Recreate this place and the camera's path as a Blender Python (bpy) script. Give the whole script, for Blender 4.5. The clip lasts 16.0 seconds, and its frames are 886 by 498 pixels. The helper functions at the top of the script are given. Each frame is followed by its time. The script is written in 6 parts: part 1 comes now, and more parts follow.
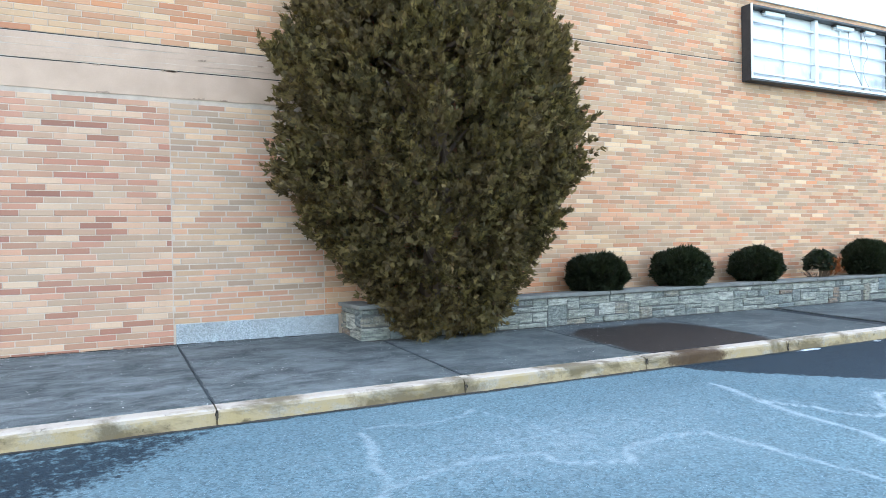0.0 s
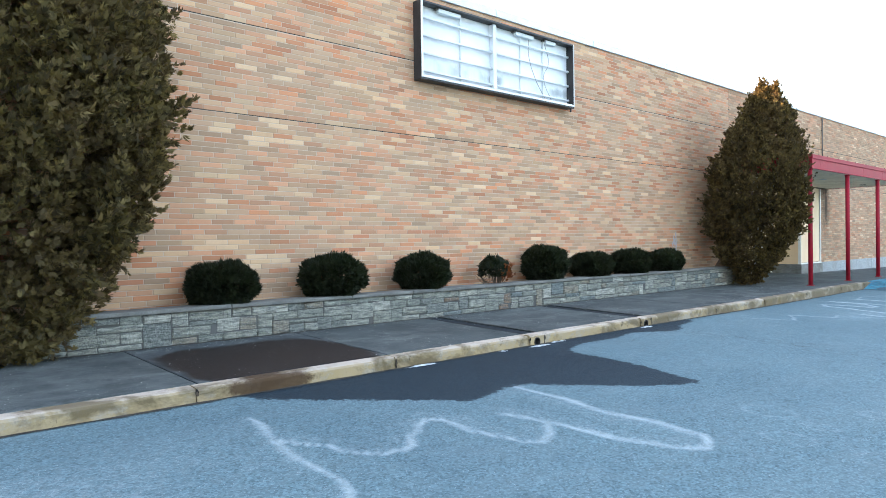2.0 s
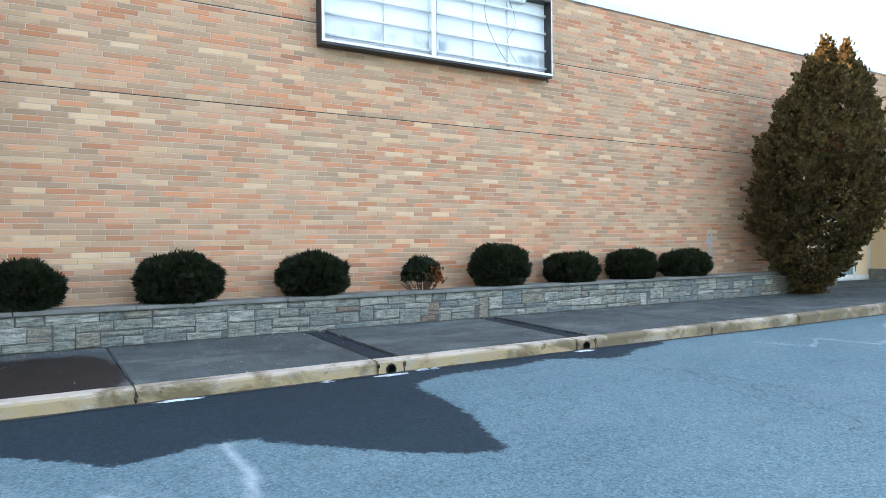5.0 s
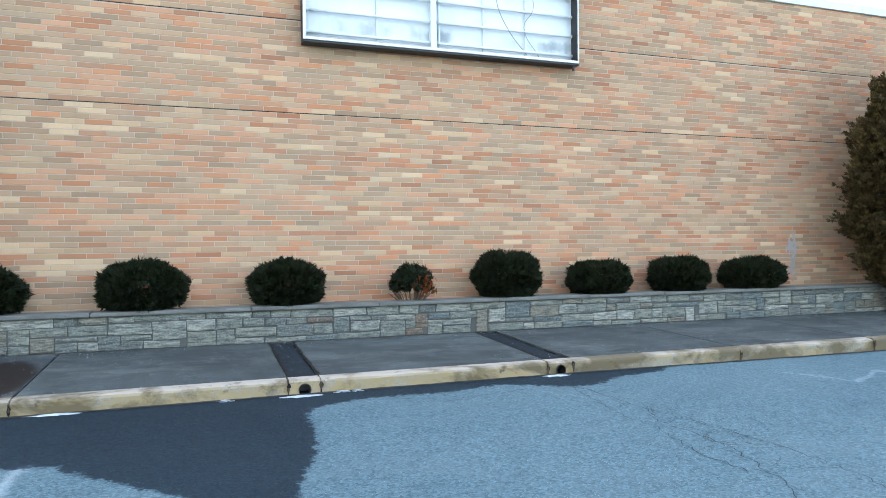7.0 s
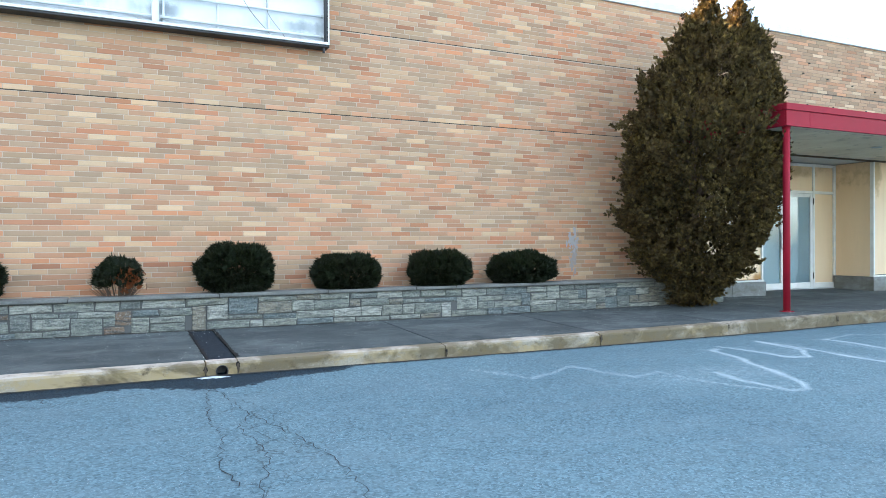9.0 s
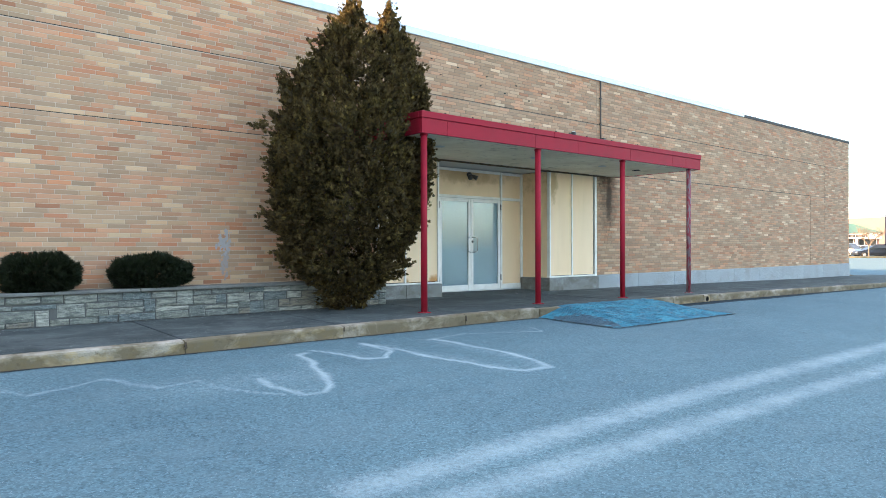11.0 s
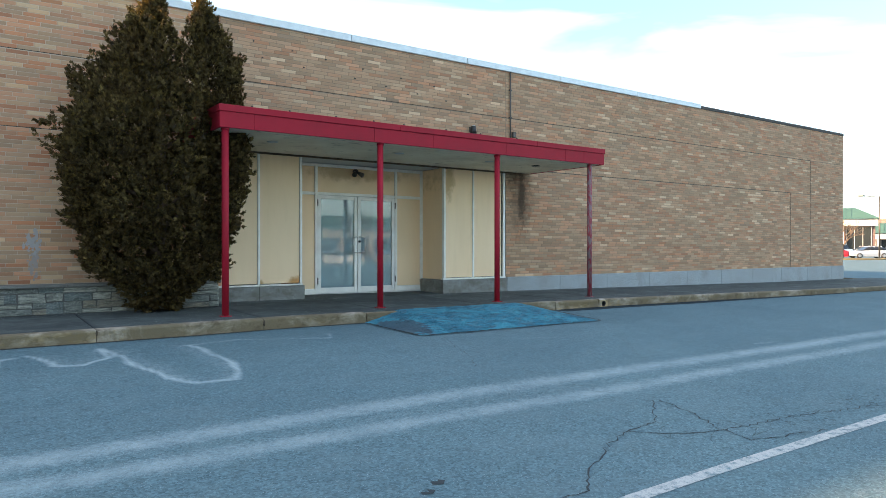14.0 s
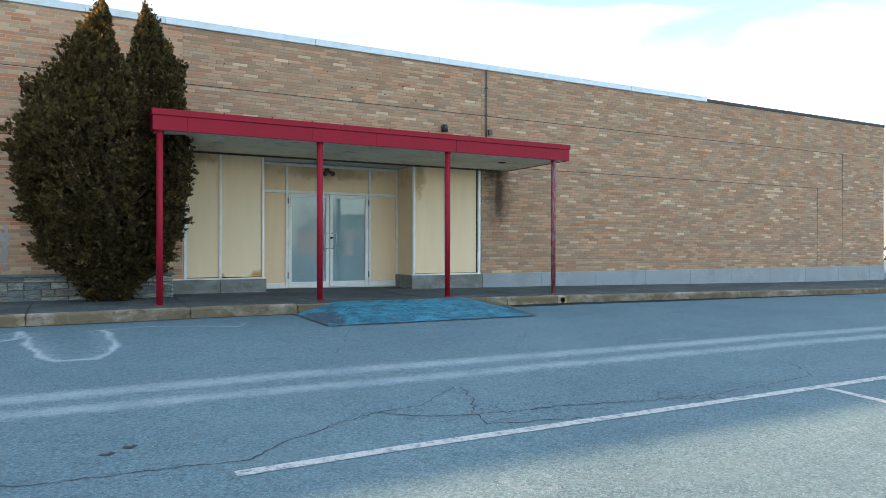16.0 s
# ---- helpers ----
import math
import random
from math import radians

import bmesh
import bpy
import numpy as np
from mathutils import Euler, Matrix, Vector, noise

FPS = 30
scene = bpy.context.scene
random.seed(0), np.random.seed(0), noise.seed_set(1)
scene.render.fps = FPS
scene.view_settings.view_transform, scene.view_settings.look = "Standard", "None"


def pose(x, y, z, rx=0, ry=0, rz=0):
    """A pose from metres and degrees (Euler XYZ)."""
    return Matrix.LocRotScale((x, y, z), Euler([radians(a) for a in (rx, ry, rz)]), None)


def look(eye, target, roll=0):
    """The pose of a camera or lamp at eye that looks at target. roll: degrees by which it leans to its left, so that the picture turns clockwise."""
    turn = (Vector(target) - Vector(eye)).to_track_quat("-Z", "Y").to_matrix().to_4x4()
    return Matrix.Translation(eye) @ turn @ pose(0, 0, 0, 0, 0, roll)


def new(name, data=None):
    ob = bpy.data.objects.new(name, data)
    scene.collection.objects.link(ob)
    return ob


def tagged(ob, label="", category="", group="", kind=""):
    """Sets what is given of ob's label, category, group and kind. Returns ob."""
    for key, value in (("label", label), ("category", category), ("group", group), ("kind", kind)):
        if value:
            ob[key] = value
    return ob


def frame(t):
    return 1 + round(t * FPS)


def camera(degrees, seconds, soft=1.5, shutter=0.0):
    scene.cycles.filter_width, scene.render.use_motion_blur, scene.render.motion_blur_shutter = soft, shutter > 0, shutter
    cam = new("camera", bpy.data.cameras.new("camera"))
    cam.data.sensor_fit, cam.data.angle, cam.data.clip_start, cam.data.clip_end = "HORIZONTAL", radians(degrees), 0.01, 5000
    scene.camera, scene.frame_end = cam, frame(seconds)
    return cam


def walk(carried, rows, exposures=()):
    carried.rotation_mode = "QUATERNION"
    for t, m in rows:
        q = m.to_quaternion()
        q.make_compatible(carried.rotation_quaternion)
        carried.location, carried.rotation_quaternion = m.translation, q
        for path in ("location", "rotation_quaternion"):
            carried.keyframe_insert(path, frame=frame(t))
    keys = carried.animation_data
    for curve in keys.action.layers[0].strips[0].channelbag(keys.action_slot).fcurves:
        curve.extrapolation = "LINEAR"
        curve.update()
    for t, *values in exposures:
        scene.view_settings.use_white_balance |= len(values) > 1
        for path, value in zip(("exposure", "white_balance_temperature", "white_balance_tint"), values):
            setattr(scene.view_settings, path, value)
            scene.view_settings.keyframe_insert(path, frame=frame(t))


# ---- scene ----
cam = camera(65.6, 16.0, soft=0.6)
METRES, EYE, TILT, LEAN, TURN = 20.5, 1.5, 0.0, 0.0, -26.8
ROWS = [
    (0.0, 0.0, 0.0, 0.0, -0.01, -0.66, 0.97),
    (0.5, 0.0275, 0.0126, 0.0005, -5.03, -0.69, 0.86),
    (1.0, 0.0586, 0.0214, -0.0005, -8.94, -0.54, 0.94),
    (1.5, 0.089, 0.0332, -0.0006, -10.86, -0.64, 0.83),
    (2.0, 0.1207, 0.0396, -0.0005, -15.76, -0.6, 0.82),
    (2.5, 0.1487, 0.0504, -0.0015, -18.07, -0.68, 0.71),
    (3.0, 0.1773, 0.0601, -0.0033, -18.39, -0.69, 0.63),
    (5.5, 0.3149, 0.1204, -0.003, -3.62, -0.55, 0.59),
    (6.0, 0.3395, 0.1354, -0.0023, -3.73, -0.56, 0.53),
    (6.5, 0.364, 0.1375, -0.0011, 0.43, -0.31, 0.56),
    (7.0, 0.3902, 0.1453, -0.0011, 7.32, -0.28, 0.52),
    (7.5, 0.416, 0.1573, -0.0015, 8.88, -0.45, 0.45),
    (8.0, 0.4455, 0.1693, -0.0047, 9.63, -0.4, 0.48),
    (8.5, 0.4791, 0.1787, -0.0063, 8.31, -0.45, 0.43),
    (9.0, 0.5125, 0.1832, -0.0066, 1.49, -0.39, 0.34),
    (9.5, 0.5435, 0.1888, -0.0068, -4.27, -0.46, 0.26),
    (10.0, 0.5774, 0.1868, -0.0077, -8.65, -0.36, 0.2),
    (12.5, 0.7402, 0.1848, -0.0064, -15.05, -0.25, 0.09),
    (13.0, 0.7735, 0.1834, -0.0076, -13.5, -0.27, 0.05),
    (13.5, 0.8039, 0.1812, -0.0061, -12.04, -0.21, 0.02),
    (14.0, 0.8349, 0.1806, -0.0068, -8.51, -0.25, 0.0),
    (14.5, 0.8673, 0.1753, -0.0076, -4.73, -0.19, 0.01),
    (15.0, 0.8983, 0.1689, -0.0091, -3.64, -0.17, -0.03),
    (15.5, 0.93, 0.1594, -0.0105, -2.64, -0.11, -0.05),
    (16.0, 0.96, 0.1555, -0.0113, -1.43, -0.21, -0.11),
]
EXPOSURES = [(0.0, 3.36, 6180, 10), (0.5, 3.44, 6180, 10), (1.5, 3.19, 6220, 10), (2.5, 2.85, 6280, 11), (3.2, 2.80, 6280, 11), (5.3, 2.98, 6220, 10), (7.0, 2.96, 6200, 9), (8.5, 3.02, 6150, 9),
             (9.5, 3.10, 6150, 9), (10.2, 3.10, 6150, 9), (12.3, 2.13, 6150, 5), (14.0, 2.15, 6150, 5), (16.0, 2.23, 6150, 6)]
walk(cam, [(t, pose(0, 0, EYE, TILT, LEAN, TURN) @ pose(METRES * x, METRES * y, METRES * z, 90 + pitch, roll, yaw)) for t, x, y, z, yaw, pitch, roll in ROWS],
     EXPOSURES)

# ---- world and sun ----
SUN_AZ, SUN_EL = radians(-57.0), radians(16.7)
world = bpy.data.worlds.new("world")
scene.world = world
world.use_nodes = True
wt = world.node_tree
wt.nodes.clear()
sky = wt.nodes.new("ShaderNodeTexSky")
sky.sky_type, sky.sun_disc = "NISHITA", False
sky.sun_elevation, sky.sun_rotation = SUN_EL, SUN_AZ
sky.air_density, sky.dust_density, sky.ozone_density = 1.0, 1.5, 1.0
wco = wt.nodes.new("ShaderNodeTexCoord")
wmap = wt.nodes.new("ShaderNodeMapping")
wmap.inputs["Scale"].default_value = (0.9, 1.7, 6.5)
wno = wt.nodes.new("ShaderNodeTexNoise")
wno.inputs["Scale"].default_value, wno.inputs["Detail"].default_value, wno.inputs["Distortion"].default_value = 1.4, 6.0, 0.6
wra = wt.nodes.new("ShaderNodeMapRange")
for i, v in ((1, 0.44), (2, 0.84), (3, 0.03), (4, 0.74)):
    wra.inputs[i].default_value = v
wmix = wt.nodes.new("ShaderNodeMix")
wmix.data_type = "RGBA"
wmix.inputs[7].default_value = (9.5, 9.8, 10.2, 1)
wbg = wt.nodes.new("ShaderNodeBackground")
wbg.inputs[1].default_value = 0.1
wout = wt.nodes.new("ShaderNodeOutputWorld")
wt.links.new(wco.outputs["Generated"], wmap.inputs[0])
wt.links.new(wmap.outputs[0], wno.inputs["Vector"])
wt.links.new(wno.outputs[0], wra.inputs[0])
wt.links.new(wra.outputs[0], wmix.inputs[0])
wt.links.new(sky.outputs[0], wmix.inputs[6])
wt.links.new(wmix.outputs[2], wbg.inputs[0])
wt.links.new(wbg.outputs[0], wout.inputs[0])

sun = new("sun", bpy.data.lights.new("sun", "SUN"))
sun.data.energy, sun.data.angle, sun.data.color = 5.0, radians(0.6), (1.0, 0.61, 0.33)
sun.matrix_world = look((40 * math.sin(SUN_AZ), 40 * math.cos(SUN_AZ), 40 * math.tan(SUN_EL)), (0, 0, 0))


# ---- materials ----
class Mat:
    """A node material with a Principled shader, and short ways to wire it."""

    def __init__(self, name, rough=0.8, metal=0.0, spec=0.4):
        self.m = bpy.data.materials.new(name)
        self.m.use_nodes = True
        self.t = self.m.node_tree
        self.b = self.t.nodes["Principled BSDF"]
        self.b.inputs["Roughness"].default_value = rough
        self.b.inputs["Metallic"].default_value = metal
        self.b.inputs["Specular IOR Level"].default_value = spec

    def n(self, kind, **ins):
        node = self.t.nodes.new("ShaderNode" + kind)
        for k, v in ins.items():
            self.put(node.inputs[k.replace("_", " ")], v)
        return node

    def put(self, socket, v):
        if isinstance(v, bpy.types.NodeSocket):
            self.t.links.new(v, socket)
        elif isinstance(v, tuple) and len(v) == 3 and socket.type == "RGBA":
            socket.default_value = (*v, 1)
        else:
            socket.default_value = v

    def place(self):
        return self.n("NewGeometry").outputs["Position"]

    def stretch(self, vec, sx, sy, sz):
        node = self.n("VectorMath")
        node.operation = "MULTIPLY"
        self.put(node.inputs[0], vec)
        node.inputs[1].default_value = (sx, sy, sz)
        return node.outputs[0]

    def noise(self, scale, detail=4.0, vec=None, rough=0.55, distort=0.0):
        return self.n("TexNoise", Vector=vec or self.place(), Scale=scale, Detail=detail, Roughness=rough, Distortion=distort).outputs[0]

    def voronoi(self, scale, vec=None, feature="F1", rand=1.0, out=0):
        node = self.n("TexVoronoi", Vector=vec or self.place(), Scale=scale, Randomness=rand)
        node.feature = feature
        return node.outputs[out]

    def rng(self, v, a, b, c=0.0, d=1.0, soft=False):
        node = self.n("MapRange")
        node.interpolation_type = "SMOOTHSTEP" if soft else "LINEAR"
        for i, x in enumerate((v, a, b, c, d)):
            self.put(node.inputs[i], x)
        return node.outputs[0]

    def math(self, op, a, b=0.0):
        node = self.n("Math")
        node.operation = op
        self.put(node.inputs[0], a)
        self.put(node.inputs[1], b)
        return node.outputs[0]

    def mix(self, f, a, b, blend="MIX"):
        node = self.n("Mix")
        node.data_type, node.blend_type = "RGBA", blend
        self.put(node.inputs[0], f)
        self.put(node.inputs[6], a)
        self.put(node.inputs[7], b)
        return node.outputs[2]

    def ramp(self, v, stops, mode="CONSTANT"):
        node = self.n("ValToRGB", Fac=v)
        r = node.color_ramp
        r.interpolation = mode
        while len(r.elements) < len(stops):
            r.elements.new(1.0)
        for e, (p, c) in zip(r.elements, stops):
            e.position, e.color = p, (*c, 1)
        return node.outputs[0]

    def attr(self, name):
        node = self.n("Attribute")
        node.attribute_name = name
        return node.outputs["Fac"]

    def island(self):
        return self.n("NewGeometry").outputs["Random Per Island"]

    def per_object(self):
        return self.n("ObjectInfo").outputs["Random"]

    def colour(self, v):
        self.put(self.b.inputs["Base Color"], v)
        return self

    def rough(self, v):
        self.put(self.b.inputs["Roughness"], v)
        return self

    def bump(self, h, strength=0.3, dist=0.01):
        node = self.n("Bump", Height=h, Strength=strength, Distance=dist)
        self.put(self.b.inputs["Normal"], node.outputs[0])
        return self


def entrance_stain(k, c):
    """Dark damp soaked into the wall beside the canopy's end, strongest along the leak."""
    for centre, flat, size, depth in (((28.05, 2.6), (1.5, 0.6), 0.75, 0.5), ((28.1, 2.6), (4.2, 0.75), 0.66, 0.85), ((27.8, 3.0), (1.4, 2.0), 0.45, 0.6)):
        d = k.n("VectorMath")
        d.operation = "DISTANCE"
        k.put(d.inputs[0], k.stretch(k.place(), flat[0], 0.0, flat[1]))
        d.inputs[1].default_value = (centre[0] * flat[0], 0.0, centre[1] * flat[1])
        soak = k.math("ADD", d.outputs["Value"], k.math("MULTIPLY", k.math("SUBTRACT", k.noise(7, 6, rough=0.7), 0.5), size * 1.5))
        c = k.mix(k.rng(soak, size * 0.3, size, depth, 0, True), c, (0.060, 0.040, 0.026))
    return c


def brick_material(name, stops, single):
    k = Mat(name, 0.86, 0, 0.25)
    r = k.per_object() if single else k.island()
    c = k.ramp(r, stops)
    hue = k.math("FRACT", k.math("MULTIPLY", r, 37.7))
    c = k.mix(k.rng(hue, 0, 1, 0.0, 0.18), c, (0.52, 0.31, 0.19))
    drift = k.noise(0.9, 4, k.stretch(k.place(), 1, 1, 2.0), 0.6)
    c = k.mix(0.13, c, k.mix(k.rng(drift, 0.38, 0.62), (0.57, 0.33, 0.215), (0.45, 0.37, 0.27)))
    val = k.rng(k.math("FRACT", k.math("MULTIPLY", r, 91.3)), 0, 1, 0.74, 1.12)
    c = k.mix(1.0, c, k.n("CombineColor", Red=val, Green=val, Blue=val).outputs[0], "MULTIPLY")
    fine = k.noise(70, 5, rough=0.7)
    c = k.mix(k.rng(fine, 0.3, 0.75, 0.0, 0.18), c, (0.24, 0.18, 0.14))
    broad = k.noise(0.7, 5, k.stretch(k.place(), 1, 1, 2.2))
    c = k.mix(k.rng(broad, 0.5, 0.78, 0.0, 0.16), c, (0.30, 0.22, 0.16))
    streak = k.noise(1.0, 6, k.stretch(k.place(), 5, 1, 0.5))
    c = k.mix(k.rng(streak, 0.56, 0.8, 0.0, 0.16), c, (0.18, 0.14, 0.11))
    smear = k.noise(9, 6, k.stretch(k.place(), 0.5, 1, 2.0), 0.75)
    c = k.mix(k.rng(smear, 0.62, 0.75, 0.0, 0.22), c, (0.62, 0.52, 0.42))
    c = k.mix(1.0, c, (1.05, 1.0, 0.95), "MULTIPLY")
    if "east" in name:
        c = entrance_stain(k, c)
    k.colour(c).bump(k.noise(120, 4, rough=0.7), 0.35, 0.004)
    return k.m


MAIN_STOPS = [(0, (0.433, 0.294, 0.188)), (0.17, (0.393, 0.276, 0.181)), (0.31, (0.525, 0.275, 0.160)), (0.52, (0.486, 0.263, 0.154)), (0.61, (0.520, 0.215, 0.100)), (0.7, (0.544, 0.374, 0.224)), (0.82, (0.476, 0.321, 0.196)), (0.91, (0.592, 0.437, 0.280)), (0.955, (0.430, 0.170, 0.085))]
WEST_STOPS = [(0, (0.440, 0.290, 0.205)), (0.2, (0.455, 0.330, 0.240)), (0.40, (0.400, 0.225, 0.160)), (0.56, (0.450, 0.340, 0.250)), (0.70, (0.290, 0.122, 0.090)), (0.82, (0.370, 0.180, 0.130)), (0.93, (0.250, 0.095, 0.075))]
PATCH_STOPS = [(0, (0.362, 0.271, 0.198)), (0.25, (0.417, 0.305, 0.216)), (0.42, (0.473, 0.271, 0.176)), (0.58, (0.492, 0.346, 0.227)), (0.74, (0.454, 0.242, 0.165)), (0.88, (0.454, 0.207, 0.125)), (0.95, (0.341, 0.253, 0.198))]
brick_main, brick_main_one = brick_material("brick_main", MAIN_STOPS, False), brick_material("brick_main_single", MAIN_STOPS, True)
brick_west, brick_west_one = brick_material("brick_west", WEST_STOPS, False), brick_material("brick_west_single", WEST_STOPS, True)
EAST_STOPS = [(0, (0.398, 0.268, 0.170)), (0.18, (0.350, 0.247, 0.160)), (0.34, (0.450, 0.262, 0.160)), (0.52, (0.380, 0.250, 0.160)), (0.68, (0.430, 0.310, 0.203)), (0.80, (0.455, 0.230, 0.128)), (0.88, (0.585, 0.450, 0.305)), (0.945, (0.375, 0.180, 0.104)), (0.975, (0.310, 0.232, 0.163))]
brick_east, brick_east_one = brick_material("brick_east", EAST_STOPS, False), brick_material("brick_east_single", EAST_STOPS, True)
brick_patch, brick_patch_one = brick_material("brick_patch", PATCH_STOPS, False), brick_material("brick_patch_single", PATCH_STOPS, True)


def plain(name, rgb, rough=0.7, metal=0.0, spec=0.4, dirt=(0.1, 0.09, 0.08), amount=0.25, scale=6.0, grain=90.0, bump=0.15):
    """A painted or cast surface with broad soiling and fine grain."""
    k = Mat(name, rough, metal, spec)
    c = k.mix(k.rng(k.noise(scale, 6), 0.4, 0.8, 0.0, amount), rgb, dirt)
    c = k.mix(k.rng(k.noise(grain, 4), 0.35, 0.8, 0.0, amount * 0.6), c, dirt)
    k.colour(c).bump(k.noise(grain, 4), bump, 0.004)
    return k.m


mortar_pale = plain("pale_mortar", (0.49, 0.395, 0.315), 0.95, grain=150, amount=0.35)
mortar = plain("mortar", (0.53, 0.42, 0.32), 0.95, grain=150, amount=0.3)


def make_east_mortar():
    k = Mat("weathered_mortar", 0.95)
    c = k.mix(k.rng(k.noise(3, 6), 0.4, 0.7), (0.27, 0.205, 0.145), (0.17, 0.13, 0.095))
    k.colour(entrance_stain(k, c)).bump(k.noise(150, 4), 0.15, 0.004)
    return k.m


mortar_east = make_east_mortar()
joint_dark = plain("dark_joint_and_groove_shade", (0.028, 0.024, 0.021), 0.95)
lintel_conc = plain("painted_lintel", (0.47, 0.335, 0.245), 0.85, dirt=(0.25, 0.17, 0.12), amount=0.4, scale=3)
lintel_scar = plain("bare_lintel", (0.30, 0.21, 0.15), 0.95)
coping_metal = plain("pale_metal_coping", (0.62, 0.66, 0.68), 0.45, 0.3, amount=0.2)
coping_dark = plain("dark_bitumen_coping", (0.06, 0.055, 0.05), 0.8)
red_paint = plain("red_paint", (0.30, 0.010, 0.026), 0.6, 0.0, 0.18, dirt=(0.17, 0.014, 0.022), amount=0.5, scale=4, bump=0.05)
alu = plain("aluminium_frame", (0.62, 0.63, 0.62), 0.4, 0.6, amount=0.25, bump=0.03)
white_frame = plain("white_painted_frame", (0.84, 0.82, 0.77), 0.45, 0.0, 0.4, dirt=(0.35, 0.33, 0.29), amount=0.3, scale=5, bump=0.03)
white_metal = plain("white_enamel", (0.72, 0.76, 0.78), 0.45, amount=0.12, bump=0.03)
black_metal = plain("black_metal", (0.018, 0.018, 0.02), 0.5, bump=0.05)
dark_steel = plain("dark_steel", (0.10, 0.09, 0.08), 0.5, 0.5)
wire_grey = plain("grey_wire", (0.30, 0.31, 0.32), 0.6)
soil = plain("soil", (0.055, 0.04, 0.028), 1.0, grain=40, bump=0.8)
bark = plain("bark", (0.13, 0.09, 0.06), 0.95, dirt=(0.05, 0.035, 0.025), amount=0.6, grain=30, bump=0.8)
paper = plain("pale_paper", (0.60, 0.66, 0.68), 0.8, amount=0.15, scale=2, bump=0.02)
interior = plain("interior_plaster", (0.55, 0.56, 0.55), 0.9, amount=0.1)
roof_felt = plain("roof_felt", (0.12, 0.12, 0.12), 0.95)
rubber = plain("tyre_rubber", (0.02, 0.02, 0.02), 0.85)
snow = plain("dirty_ice", (0.58, 0.62, 0.67), 0.6, amount=0.5, scale=12, grain=60, bump=0.6)


def make_worn_column():
    k = Mat("weathered_red_paint", 0.6)
    w = k.rng(k.noise(9, 7, k.stretch(k.place(), 3, 3, 0.8)), 0.44, 0.56)
    k.colour(k.mix(w, (0.22, 0.025, 0.04), (0.18, 0.13, 0.14)))
    return k.m


red_worn = make_worn_column()


def make_panel():
    k = Mat("cream_panel", 0.62)
    c = k.mix(k.rng(k.noise(1.3, 4, k.stretch(k.place(), 2.5, 2.5, 0.5)), 0.35, 0.7), (0.84, 0.635, 0.405), (0.80, 0.595, 0.37))
    runs = k.noise(2.0, 5, k.stretch(k.place(), 3.5, 3.5, 0.45))
    c = k.mix(k.rng(runs, 0.56, 0.8, 0, 0.14), c, (0.46, 0.31, 0.16))
    # rust soaked up from the sills, browner patches near the panel tops
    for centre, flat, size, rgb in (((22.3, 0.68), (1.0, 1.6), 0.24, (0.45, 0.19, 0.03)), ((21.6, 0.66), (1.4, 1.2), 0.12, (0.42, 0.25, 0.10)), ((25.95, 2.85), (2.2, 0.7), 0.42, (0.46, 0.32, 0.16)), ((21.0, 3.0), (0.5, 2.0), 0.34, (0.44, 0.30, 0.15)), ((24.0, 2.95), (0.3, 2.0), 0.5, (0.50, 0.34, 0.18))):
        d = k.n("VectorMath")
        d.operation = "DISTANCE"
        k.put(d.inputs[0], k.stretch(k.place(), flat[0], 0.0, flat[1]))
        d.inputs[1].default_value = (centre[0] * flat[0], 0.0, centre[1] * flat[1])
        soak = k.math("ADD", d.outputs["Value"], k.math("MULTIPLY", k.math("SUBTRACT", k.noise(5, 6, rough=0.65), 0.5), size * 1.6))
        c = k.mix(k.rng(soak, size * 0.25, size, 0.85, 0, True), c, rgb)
    k.colour(c).bump(k.noise(60, 3), 0.06, 0.003)
    return k.m


panel_mat = make_panel()


def make_granite():
    k = Mat("grey_granite", 0.6)
    c = k.mix(k.rng(k.noise(70, 4, rough=0.85), 0.40, 0.60), (0.15, 0.175, 0.19), (0.42, 0.455, 0.475))
    c = k.mix(k.rng(k.voronoi(210), 0.05, 0.22, 0.35, 0), c, (0.08, 0.08, 0.085))
    c = k.mix(k.rng(k.noise(2.2, 6, rough=0.65), 0.42, 0.72, 0, 0.5), c, (0.17, 0.16, 0.14))
    k.colour(c).bump(k.noise(160, 2), 0.15, 0.003)
    return k.m


granite = make_granite()


def make_footing():
    k = Mat("stained_granite", 0.7)
    c = k.mix(k.rng(k.noise(70, 4, rough=0.85), 0.40, 0.60), (0.13, 0.14, 0.135), (0.32, 0.33, 0.315))
    c = k.mix(k.rng(k.noise(2.6, 7, k.stretch(k.place(), 1, 1, 1.6), 0.7), 0.36, 0.62, 0, 0.75), c, (0.105, 0.092, 0.068))
    k.colour(c).bump(k.noise(160, 2), 0.15, 0.003)
    return k.m


footing = make_footing()


